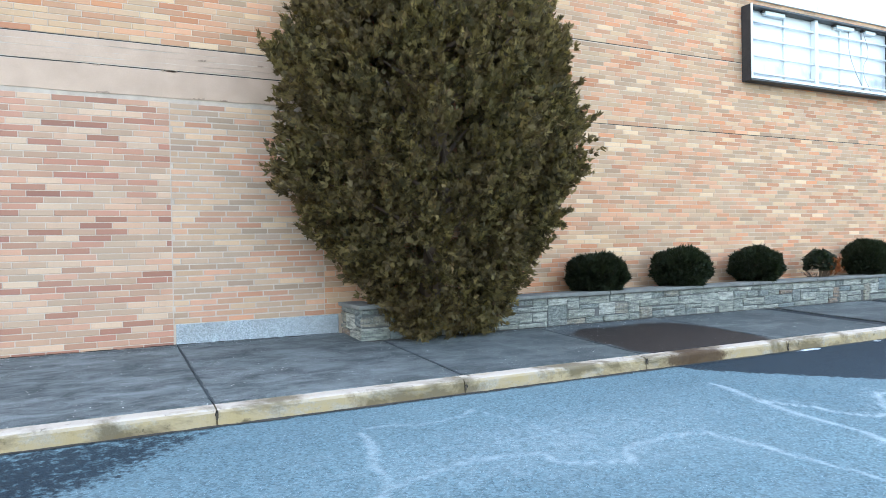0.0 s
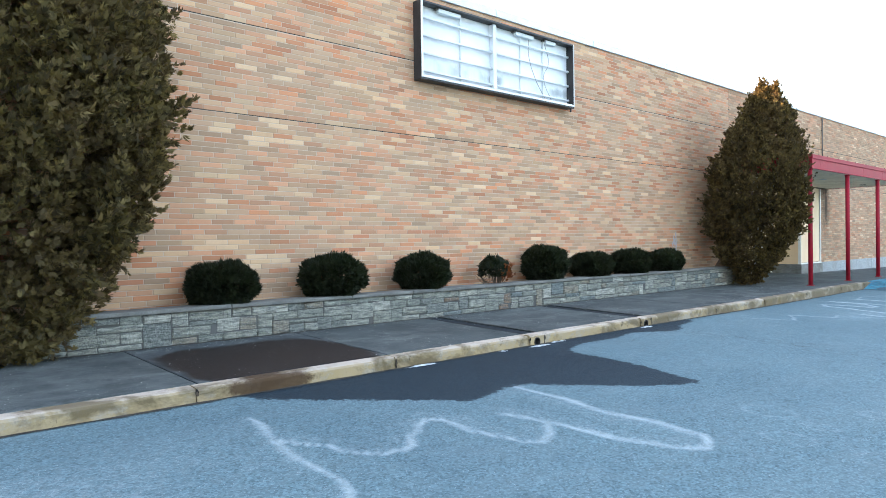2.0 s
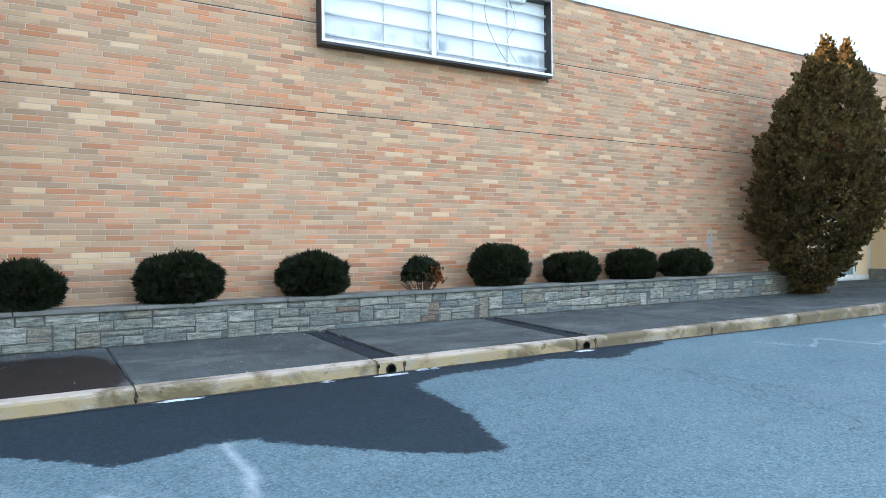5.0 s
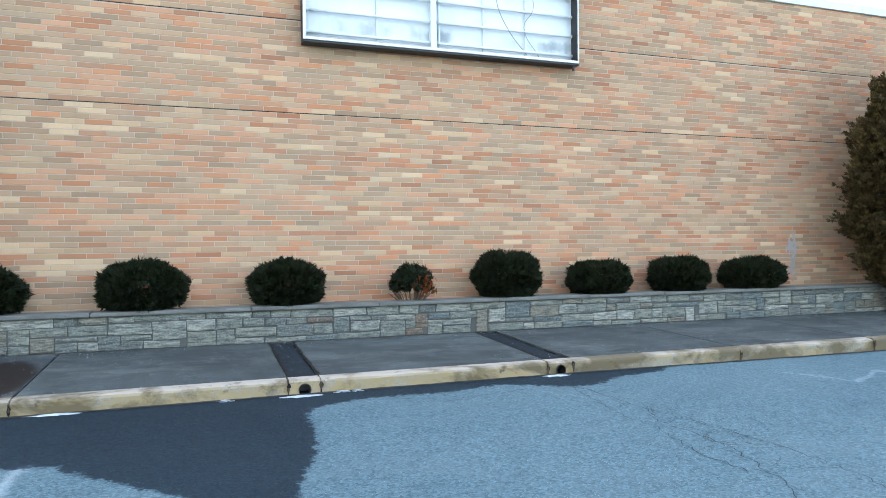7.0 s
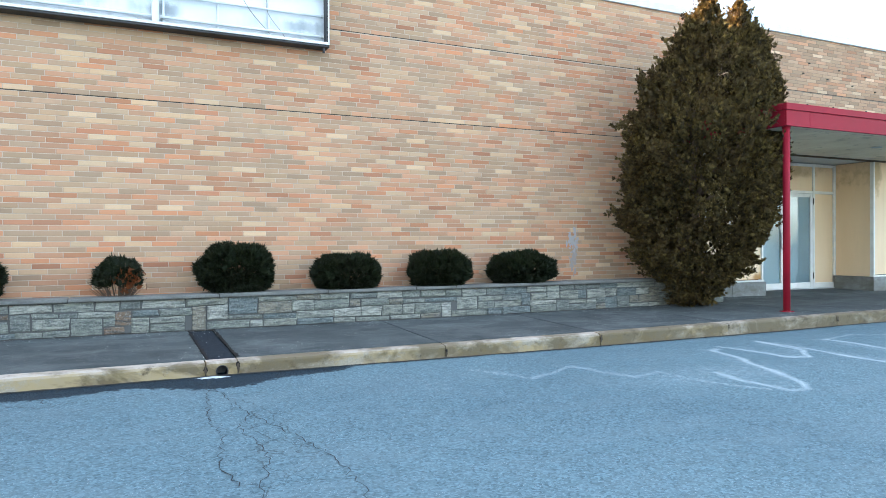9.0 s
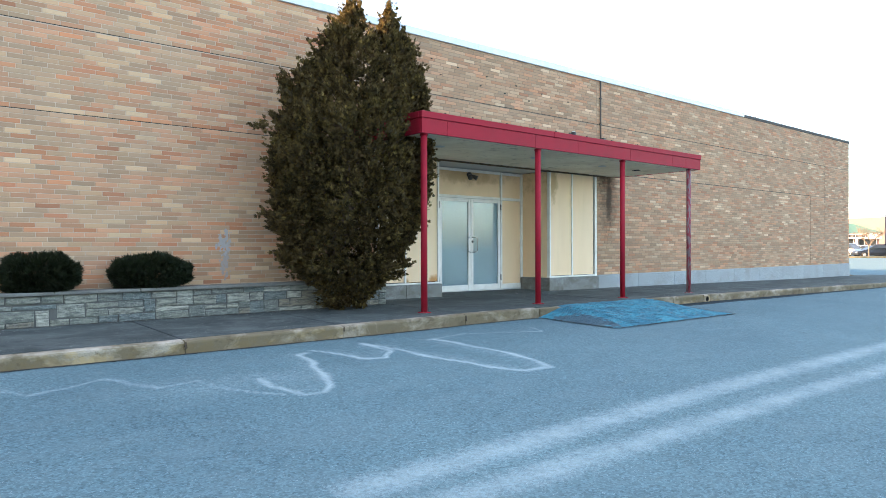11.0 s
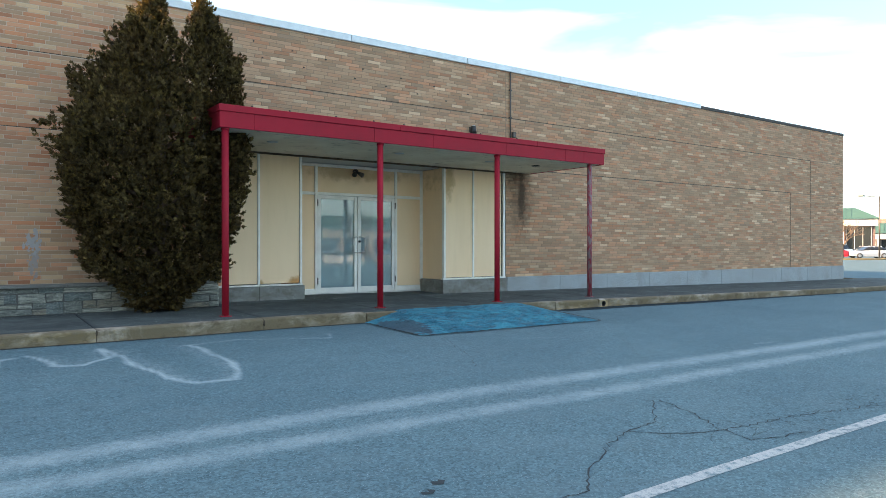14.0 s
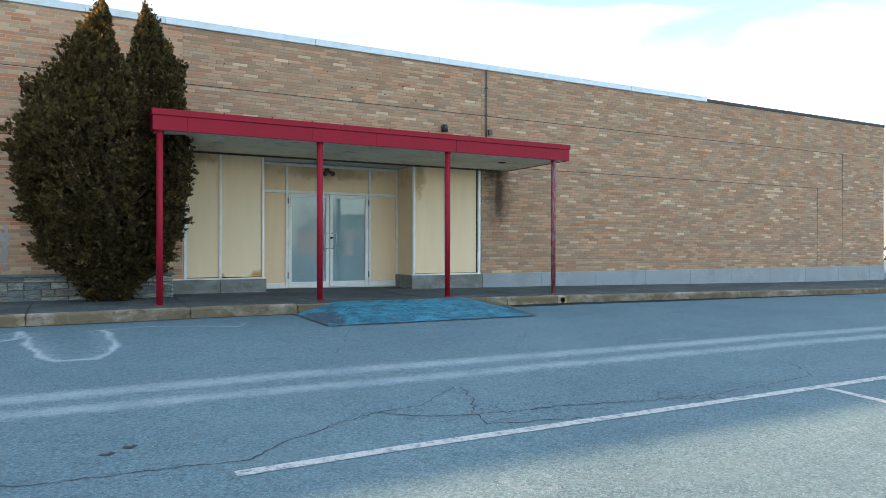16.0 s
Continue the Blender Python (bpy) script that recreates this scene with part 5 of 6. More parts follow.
def bush(at, rx, ry, h, seed, label, sparse=False):
    rng = np.random.default_rng(seed)
    ob = thing("yew_bush", label, "bush", at, "clipped bushes in the planter")
    bm = bmesh.new()
    for k in range(14):
        t = rng.uniform(0, 2 * math.pi)
        q = rng.uniform(0.3, 0.85)
        tube(bm, (0.04 * math.cos(t), 0.04 * math.sin(t), -0.03), (rx * q * math.cos(t), ry * q * math.sin(t), h * rng.uniform(0.4, 0.85)), 0.012, 0.004, 5)
    part("woody_base", bm, bark, ob, "thin bare stems")
    n = 5000 if not sparse else 1500
    d = rng.normal(0, 1, (n, 3))
    d /= np.linalg.norm(d, axis=1, keepdims=True)
    p = np.sign(d) * np.abs(d) ** 0.86
    p /= np.maximum(np.linalg.norm(p, axis=1, keepdims=True) ** 0.55, 0.2)
    lump = 1 + 0.06 * np.sin(d[:, 0] * 7 + seed) + 0.05 * np.sin(d[:, 2] * 9 + d[:, 1] * 6)
    r = (1 - np.abs(rng.normal(0, 0.13, n))) * lump * 0.93
    pts = p * r[:, None] * np.array([rx, ry, h * 0.5]) + np.array([0, 0, h * 0.5])
    pts[:, 2] = np.where(pts[:, 1] < -0.28, np.maximum(pts[:, 2], -0.01), np.maximum(pts[:, 2], 0.06))
    if sparse:
        pts = pts[pts[:, 2] > h * 0.38]
        d = d[:len(pts)]
    pts[:, 1] = np.minimum(pts[:, 1], FACE - 0.06 - at[1])
    v, f = sprays(pts, d[:len(pts)], 0.080, 8, 1.2, rng, thin=0.085)
    leaf_mesh("foliage", v, f, leaf_yew, ob, "dense dark green needles")
    if sparse:
        q = np.stack([rng.normal(rx * 0.35, 0.07, 60), rng.normal(-ry * 0.7, 0.05, 60), rng.normal(h * 0.5, 0.07, 60)], 1)
        v, f = sprays(q, np.tile([0, -1.0, 0], (60, 1)), 0.07, 6, 1.2, rng, thin=0.16)
        leaf_mesh("dead_sprig", v, f, leaf_dead, ob, "rust-orange dead needles")
        bm = bmesh.new()
        for k in range(50):
            t = rng.uniform(0, 2 * math.pi)
            a = Vector((0.1 * math.cos(t), 0.08 * math.sin(t), 0.0))
            tube(bm, a, a + Vector((rx * rng.uniform(0.3, 0.95) * math.cos(t), ry * rng.uniform(0.3, 0.95) * math.sin(t), h * rng.uniform(0.25, 0.6))), 0.005, 0.002, 4)
        tagged(part("twig_mass", bm, bark, ob, "grey bare twigs"), kind="stuff")
    return ob


BUSHES = [(6.26, 0.48, 0.60, 0), (7.86, 0.50, 0.66, 0), (9.48, 0.46, 0.64, 0), (11.07, 0.28, 0.56, 1), (12.42, 0.52, 0.72, 0), (13.87, 0.53, 0.56, 0), (15.27, 0.52, 0.60, 0), (16.66, 0.59, 0.57, 0)]
for i, (bx, rx, h, sparse) in enumerate(BUSHES):
    bush((bx, 7.60, 0.695), rx, 0.38 if not sparse else 0.26, h, 50 + i, "small half-dead yew bush with orange needles" if sparse else "clipped dark green yew bush in the planter", bool(sparse))


# ---- sign cabinet ----
sign = thing("sign_cabinet", "empty black-framed sign cabinet with bare lamp tubes", "sign", (9.74, 0, 4.085))
SL, SH, SY0, SY1 = 3.99, 1.26, 7.86, FACE - 0.004
t = 0.035
for nm, lo, hi in (("cabinet_side", (0, SY0, 0), (t, SY1, SH)), ("cabinet_side", (SL - t, SY0, 0), (SL, SY1, SH)), ("cabinet_bottom", (t, SY0, 0), (SL - t, SY1, t)), ("cabinet_top", (t, SY0, SH - t), (SL - t, SY1, SH))):
    box_part(nm, lo, hi, black_metal, sign, 0.004, "black metal")
box_part("back_panel", (t, SY1 - 0.03, t), (SL - t, SY1 - 0.006, SH - t), sign_back, sign, 0, "white enamelled back with grey dirt")
w = 0.04
for lo, hi in (((0.001, SY0 - 0.012, 0.03), (w, SY0 + 0.02, SH)), ((SL - 0.02, SY0 - 0.012, 0.03), (SL - 0.001, SY0 + 0.02, SH)), ((w, SY0 - 0.012, 0.03), (SL - 0.02, SY0 + 0.02, 0.03 + w))):
    box_part("retainer", lo, hi, alu, sign, 0.004, "silver retaining edge")
for f in (0.25, 0.47, 0.635, 0.80):
    box_part("upright", (SL * f - 0.012, SY1 - 0.07, t), (SL * f + 0.012, SY1 - 0.031, SH - t), white_metal, sign, 0.003)
box_part("centre_post", (SL * 0.435, SY1 - 0.13, t), (SL * 0.455, SY1 - 0.031, SH - t), white_metal, sign, 0.003)
for k in range(4):
    zz = 0.16 + k * 0.285
    for x0, x1 in ((0.05, SL * 0.44), (SL * 0.46, SL - 0.06)):
        lamp = part("lamp_tube", tube(bmesh.new(), (x0 + 0.03, SY0 + 0.10, zz), (x1 - 0.03, SY0 + 0.10, zz), 0.019), white_metal, sign, "unlit white lamp tube", True)
        for xe in (x0, x1 - 0.03):
            part("socket", tube(bmesh.new(), (xe, SY0 + 0.10, zz), (xe + 0.03, SY0 + 0.10, zz), 0.025), alu if xe > 1 else white_metal, lamp)
for x0 in (0.45, 2.35, 3.2):
    ball = box_part("ballast", (x0, SY0 + 0.06, SH - t - 0.075), (x0 + (0.5 if x0 < 3 else 0.3), SY0 + 0.15, SH - t - 0.004), white_metal, sign, 0.008, "grey-white ballast box")
    for xe in (x0 - 0.05, x0 + (0.5 if x0 < 3 else 0.3)):
        box_part("bracket", (xe, SY0 + 0.07, SH - t - 0.03), (xe + 0.05, SY0 + 0.14, SH - t - 0.002), dark_steel, ball)


def cable(name, pts, r, mat, parent, label=""):
    cu = bpy.data.curves.new(name, "CURVE")
    cu.dimensions, cu.bevel_depth, cu.bevel_resolution = "3D", r, 2
    sp = cu.splines.new("BEZIER")
    sp.bezier_points.add(len(pts) - 1)
    for p, q in zip(sp.bezier_points, pts):
        p.co, p.handle_left_type, p.handle_right_type = q, "AUTO", "AUTO"
    tmp = bpy.data.objects.new(name, cu)
    scene.collection.objects.link(tmp)
    me = bpy.data.meshes.new_from_object(tmp.evaluated_get(bpy.context.evaluated_depsgraph_get()))
    bpy.data.objects.remove(tmp)
    bpy.data.curves.remove(cu)
    me.materials.clear()
    me.materials.append(mat)
    ob = new(name, me)
    ob.parent = parent
    return tagged(ob, label)


cable("wire", [(2.75, SY1 - 0.08, SH - 0.08), (2.72, SY1 - 0.1, 0.85), (2.9, SY1 - 0.1, 0.45), (3.2, SY1 - 0.08, 0.12)], 0.006, wire_grey, sign, "loose grey wire")
cable("wire", [(3.2, SY1 - 0.08, SH - 0.08), (3.3, SY1 - 0.1, 0.8), (3.15, SY1 - 0.1, 0.5), (3.4, SY1 - 0.08, 0.1)], 0.005, wire_grey, sign, "loose grey wire")
part("latch", tube(bmesh.new(), (SL - 0.07, SY0 + 0.04, 0.0), (SL - 0.07, SY0 + 0.04, -0.07), 0.018), black_metal, sign)

# ---- entrance ----
G0 = 0.60
entrance = thing("entrance_front", "cream panelled recessed shop entrance with granite footing", "shopfront", kind="structure")
CEIL = 3.12


def frame_bar(lo, hi, label=""):
    return box_part("frame_bar", lo, hi, white_frame, entrance, 0.004, label)


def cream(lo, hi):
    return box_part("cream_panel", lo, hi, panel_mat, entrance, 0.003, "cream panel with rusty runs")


def granite_bit(lo, hi):
    return box_part("granite_footing", lo, hi, footing, entrance, 0.006, "stained speckled grey granite footing")


# bay beside the conifer
for x0, x1 in ((20.62, 20.87), (20.93, 21.53), (21.58, 22.37)):
    cream((x0, FACE + 0.01, G0 + 0.05), (x1, FACE + 0.06, CEIL - 0.03))
for x0, x1 in ((20.872, 20.928), (21.532, 21.578), (22.372, 22.42)):
    frame_bar((x0, FACE - 0.015, G0 + 0.035), (x1, FACE + 0.07, CEIL - 0.03))
frame_bar((20.65, FACE - 0.02, G0 + 0.004), (22.44, FACE + 0.07, G0 + 0.034), "white sill with rust")
for x0, x1 in ((20.65, 21.55), (21.556, 22.46)):
    granite_bit((x0, FACE - 0.045, 0.22), (x1, FACE + 0.1, G0))
box_part("return_wall", (22.375, FACE + 0.072, 0.25), (22.42, 9.0, CEIL), panel_mat, entrance)
# bay beyond the doors
for x0, x1 in ((25.84, 26.595), (26.645, 27.46)):
    cream((x0, FACE + 0.01, G0 + 0.055), (x1, FACE + 0.06, CEIL - 0.03))
box_part("dark_gap", (27.462, FACE + 0.04, G0 + 0.05), (27.505, FACE + 0.07, CEIL - 0.03), joint_dark, entrance)
for x0, x1 in ((25.79, 25.838), (26.597, 26.643), (27.507, 27.575)):
    frame_bar((x0, FACE - 0.015, G0 + 0.045), (x1, FACE + 0.07, CEIL - 0.03))
frame_bar((25.77, FACE - 0.02, G0 + 0.008), (27.58, FACE + 0.07, G0 + 0.043), "white sill")
granite_bit((25.745, FACE - 0.045, 0.18), (27.6, FACE + 0.1, G0 + 0.005))
granite_bit((25.75, FACE + 0.104, 0.18), (25.85, 9.05, G0 + 0.005))
cream((25.80, FACE + 0.075, G0 + 0.01), (25.85, 8.93, CEIL - 0.02))
frame_bar((25.785, 8.90, G0 + 0.01), (25.80, 8.945, CEIL - 0.02))
# recessed front
RY = 8.95
COLS = [(22.42, 22.45), (23.10, 23.16), (25.06, 25.12), (25.75, 25.80)]
for x0, x1 in COLS:
    frame_bar((x0, RY - 0.03, 0.33), (x1, RY + 0.05, CEIL - 0.02))
for x0, x1, z0, z1 in ((22.45, 23.10, 2.44, 2.50), (25.12, 25.75, 2.44, 2.50), (23.16, 25.06, 2.44, 2.50), (22.45, 23.10, 3.04, 3.10), (23.16, 25.06, 3.04, 3.10), (25.12, 25.75, 3.04, 3.10), (22.45, 23.10, 0.35, 0.46), (25.12, 25.75, 0.35, 0.46)):
    frame_bar((x0, RY - 0.025, z0), (x1, RY + 0.045, z1))
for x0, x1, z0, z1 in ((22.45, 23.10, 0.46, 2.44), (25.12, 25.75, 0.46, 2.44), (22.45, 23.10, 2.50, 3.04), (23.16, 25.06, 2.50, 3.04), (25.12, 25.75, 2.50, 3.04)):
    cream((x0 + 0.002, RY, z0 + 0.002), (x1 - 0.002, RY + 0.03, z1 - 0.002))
box_part("threshold", (22.45, RY - 0.05, 0.30), (25.75, RY + 0.1, 0.349), alu, entrance, 0.005)
box_part("recess_soffit", (22.42, FACE + 0.07, CEIL - 0.005), (25.86, 9.1, CEIL + 0.05), interior, entrance)

# pair of glass doors
pair = thing("door_1", "closed pair of white-framed glass doors", "door", kind="structure")
for x0, x1, hinge in ((23.165, 24.105, 0), (24.115, 25.055, 1)):
    leaf = box_part("door_leaf", (x0, RY - 0.02, 0.355), (x0 + 0.075, RY + 0.03, 2.435), white_frame, pair, 0.005, "white door leaf frame")
    box_part("stile", (x1 - 0.075, RY - 0.02, 0.355), (x1, RY + 0.03, 2.435), white_frame, leaf, 0.005)
    box_part("bottom_rail", (x0 + 0.075, RY - 0.018, 0.355), (x1 - 0.075, RY + 0.028, 0.475), white_frame, leaf, 0.004)
    box_part("top_rail", (x0 + 0.075, RY - 0.018, 2.36), (x1 - 0.075, RY + 0.028, 2.435), white_frame, leaf, 0.004)
    pane = box_part("pane", (x0 + 0.073, RY + 0.0, 0.474), (x1 - 0.073, RY + 0.008, 2.361), glass, leaf)
    pane.visible_shadow = False
    box_part("paper_lining", (x0 + 0.07, RY + 0.016, 0.47), (x1 - 0.07, RY + 0.02, 2.365), paper, leaf, 0, "pale paper lining the glass")
    hx = x1 - 0.04 if hinge == 0 else x0 + 0.04
    s = -1 if hinge == 0 else 1
    bm = bmesh.new()
    pts = [(hx, RY - 0.02, 1.22), (hx + s * 0.0, RY - 0.085, 1.22), (hx + s * 0.10, RY - 0.085, 1.24), (hx + s * 0.10, RY - 0.085, 1.54), (hx, RY - 0.085, 1.56), (hx, RY - 0.02, 1.56)]
    for a, b in zip(pts, pts[1:]):
        tube(bm, a, b, 0.013, None, 10)
    part("pull_handle", bm, alu, leaf, "bright metal pull handle", True)
    if hinge:
        part("lock", tube(bmesh.new(), (hx, RY - 0.035, 1.46), (hx, RY - 0.018, 1.46), 0.028), black_metal, leaf, "dark round lock", True)
    for zz in (0.55, 2.2):
        ex = x0 - 0.006 if hinge == 0 else x1 + 0.006
        part("hinge", tube(bmesh.new(), (ex, RY - 0.034, zz), (ex, RY - 0.034, zz + 0.14), 0.012, None, 8), dark_steel, leaf)

# plain lobby behind the doors
lobby = thing("lobby", "plain pale lobby behind the glass doors", "room", kind="structure")
for lo, hi in (((22.3, 10.6, 0.3), (26.0, 10.7, 3.2)), ((22.3, 9.06, 0.25), (26.0, 10.6, 0.34)), ((22.3, 9.12, 3.12), (26.0, 10.6, 3.2)), ((22.2, 9.06, 0.3), (22.3, 10.7, 3.2)), ((26.0, 9.06, 0.3), (26.1, 10.7, 3.2))):
    box_part("lobby_face", lo, hi, interior, lobby)

# spotlight over the doors
spot = thing("spotlight", "small bronze twin floodlight over the doors", "lamp", (24.05, RY - 0.03, 2.98))
part("base", tube(bmesh.new(), (0, 0.03, 0), (0, -0.03, 0), 0.055), dark_steel, spot, "", True)
for s in (-1, 1):
    part("lamp_head", tube(bmesh.new(), (s * 0.03, -0.04, -0.02), (s * 0.10, -0.15, -0.09), 0.03, 0.055), dark_steel, spot, "dark bronze lamp head", True)

# ---- canopy ----
canopy = thing("canopy", "flat entrance canopy with red painted fascia", "canopy", kind="structure")
CX0, CX1, CY0, CZ0, CZ1 = 20.10, 28.38, 5.70, 3.11, 3.45
cuts = [CX0, 20.62, 22.7, 23.9, 25.6, 27.2, 27.75, CX1]
for a, b in zip(cuts, cuts[1:]):
    box_part("fascia_length", (a + 0.002, CY0, CZ0), (b - 0.002, CY0 + 0.04, CZ0 + 0.235), red_paint, canopy, 0.003, "red painted sheet fascia")
for a, b in ((CX0 - 0.015, 23.2), (23.2, 26.4), (26.4, CX1 + 0.015)):
    box_part("fascia_cap", (a + 0.001, CY0 - 0.018, CZ0 + 0.237), (b - 0.001, CY0 + 0.06, CZ1), red_paint, canopy, 0.006, "red painted edge cap")
for x0, x1 in ((CX0, CX0 + 0.04), (CX1 - 0.04, CX1)):
    box_part("fascia_end", (x0, CY0 + 0.042, CZ0), (x1, FACE - 0.003, CZ0 + 0.235), red_paint, canopy, 0.003, "red painted sheet fascia")
    box_part("fascia_cap", (x0 - 0.016, CY0 + 0.062, CZ0 + 0.237), (x1 + 0.016, FACE - 0.003, CZ1), red_paint, canopy, 0.005, "red painted edge cap")
box_part("deck", (CX0 + 0.042, CY0 + 0.062, CZ0 + 0.03), (CX1 - 0.042, FACE - 0.003, CZ1 - 0.05), roof_felt, canopy)


def make_soffit():
    k = Mat("soffit_board", 0.8)
    c = k.mix(k.rng(k.noise(1.4, 6), 0.35, 0.7), (0.86, 0.77, 0.59), (0.70, 0.59, 0.42))
    k.colour(k.mix(k.rng(k.noise(5, 7, distort=0.5), 0.58, 0.75, 0, 0.6), c, (0.16, 0.11, 0.07)))
    return k.m


soffit_mat = make_soffit()
yb = CY0 + 0.05
while yb < FACE - 0.1:
    box_part("soffit_board", (CX0 + 0.045, yb, CZ0 + 0.008), (CX1 - 0.045, min(yb + 0.282, FACE - 0.01), CZ0 + 0.026), soffit_mat, canopy, 0.003, "stained pale soffit board")
    yb += 0.293
for x in (21.3, 23.8, 26.0, 27.3):
    part("recessed_light", tube(bmesh.new(), (x, 6.7, CZ0 - 0.002), (x, 6.7, CZ0 + 0.02), 0.09, None, 20), interior if x < 27 else joint_dark, canopy, "round recessed light")
box_part("rusted_edge", (CX0 + 0.3, FACE - 0.05, CZ0 - 0.028), (CX1 - 0.5, FACE - 0.012, CZ0 + 0.006), plain("rust_edge", (0.16, 0.11, 0.07), 0.9, dirt=(0.025, 0.016, 0.010), amount=0.95, scale=9), canopy, 0.004, "rusted flaking edge trim")
for x in (20.6, 21.2, 22.0, 22.7, 23.3, 24.2, 25.0, 25.9):
    part("roof_stud", tube(bmesh.new(), (x, CY0 + 0.03, CZ1 - 0.002), (x, CY0 + 0.03, CZ1 + 0.025), 0.014, None, 8), black_metal, canopy, "small dark stud")


def column(x, mat, label):
    zb = float(walk_z(x, 5.79))
    ob = thing("canopy_post", label, "post", (x, 5.79, zb), "posts under the canopy")
    part("pole", tube(bmesh.new(), (0, 0, 0.008), (0, 0, CZ0 + 0.006 - zb), 0.052, None, 24), mat, ob, "", True)
    box_part("base_plate", (-0.075, -0.075, -0.004), (0.075, 0.075, 0.012), mat, ob, 0.004)
    part("collar", tube(bmesh.new(), (0, 0, CZ0 - zb - 0.03), (0, 0, CZ0 - zb + 0.004), 0.062, None, 24), mat, ob, "", True)
    for sx in (-0.055, 0.055):
        for sy in (-0.055, 0.055):
            part("bolt", tube(bmesh.new(), (sx, sy, 0.012), (sx, sy, 0.024), 0.009, None, 6), dark_steel, ob)


for x in (20.21, 22.86, 25.45):
    column(x, red_paint, "red painted steel post under the canopy")
column(28.02, red_worn, "weathered steel post with peeling red paint")

# ---- small fittings on the wall ----
conduit = thing("conduit", "thin rusty metal conduit up the brick wall", "pipe", (27.72, FACE - 0.03, 3.4))
part("pipe", tube(bmesh.new(), (0, 0, 0.02), (0, 0, 2.1), 0.018), dark_steel, conduit, "", True)
for zz in (0.35, 1.0, 1.65):
    box_part("clip", (-0.035, -0.02, zz), (0.035, 0.028, zz + 0.03), dark_steel, conduit)
box_part("junction_box", (0.06, -0.045, 0.55), (0.15, 0.028, 0.68), dark_steel, conduit, 0.006, "small dark junction box")
wl = thing("wall_light", "small dark lamp on a bracket above the canopy", "lamp", (26.55, FACE - 0.004, 4.02))
box_part("back_plate", (-0.05, -0.02, -0.06), (0.05, 0.002, 0.06), dark_steel, wl, 0.004)
part("lamp_head", tube(bmesh.new(), (0, -0.1, -0.1), (0, -0.1, 0.06), 0.075, 0.06), black_metal, wl, "", True)
part("cap", tube(bmesh.new(), (0, -0.1, 0.06), (0, -0.1, 0.085), 0.055, 0.02), alu, wl)
rnd = random.Random(8)
for k in range(14):
    x, zz = 20.9 + k * 0.42 + rnd.uniform(-0.15, 0.15), 4.95 - 0.03 * k + (0.25 if k % 2 else 0)
    pin = part("wall_pin", tube(bmesh.new(), (x, FACE + 0.004, zz), (x, FACE - 0.035, zz - 0.01), 0.012, None, 7), black_metal)
    tagged(pin, "dark old fixing pin in the brickwork", "pin", "old sign fixings")


def spill(name, x0, z0, w, h, rgb, seed, label, count=60, size=0.035, y=FACE - 0.0045):
    """A thin uneven smear of dried matter on the bricks."""
    k = Mat(name, 0.9)
    k.colour(k.mix(k.noise(30, 4), rgb, tuple(v * 0.8 for v in rgb)))
    r = random.Random(seed)
    verts, faces = [], []
    for i in range(count):
        cx, cz, s = x0 + r.gauss(0, w), z0 + r.gauss(0, h), r.uniform(size * 0.2, size)
        n = len(verts)
        for q in range(7):
            a = 2 * math.pi * q / 7
            verts.append((cx + s * math.cos(a) * r.uniform(0.5, 1.2), y - i * 0.00001, cz + s * math.sin(a) * r.uniform(0.6, 1.8)))
        faces.append(tuple(range(n, n + 7)))
    ob = put_mesh(name, verts, faces, k.m)
    tagged(ob, label, "stain", "", "structure")


spill("paint_splash", 17.92, 1.42, 0.05, 0.09, (0.42, 0.39, 0.38), 4, "pale paint splash on the bricks")
spill("paint_run", 17.94, 1.08, 0.03, 0.13, (0.38, 0.33, 0.30), 5, "pale paint run on the bricks")


# ---- far side of the lot ----
def car_paint(name, rgb):
    k = Mat(name, 0.3, 0.2, 0.5)
    k.colour(k.mix(k.rng(k.noise(3), 0.4, 0.8, 0, 0.1), rgb, (0.2, 0.2, 0.2)))
    return k.m


car_glass = Mat("car_window", 0.08, 0, 0.6).colour((0.02, 0.025, 0.03)).m
lamp_red = Mat("tail_lamp", 0.4).colour((0.13, 0.008, 0.008)).m
lamp_clear = Mat("head_lamp", 0.2).colour((0.7, 0.7, 0.68)).m
WHITE, DARK, SILVER, REDC = car_paint("white_car_paint", (0.75, 0.75, 0.74)), car_paint("dark_car_paint", (0.015, 0.02, 0.03)), car_paint("silver_car_paint", (0.42, 0.43, 0.44)), car_paint("red_car_paint", (0.40, 0.015, 0.03))


def loft(bm, sections):
    """Skin through rings of equal length, with both ends closed."""
    rings = [[bm.verts.new(p) for p in ring] for ring in sections]
    n = len(rings[0])
    for a, b in zip(rings, rings[1:]):
        for i in range(n):
            bm.faces.new((a[i], a[(i + 1) % n], b[(i + 1) % n], b[i]))
    bm.faces.new(rings[0])
    bm.faces.new(rings[-1])
    return bm


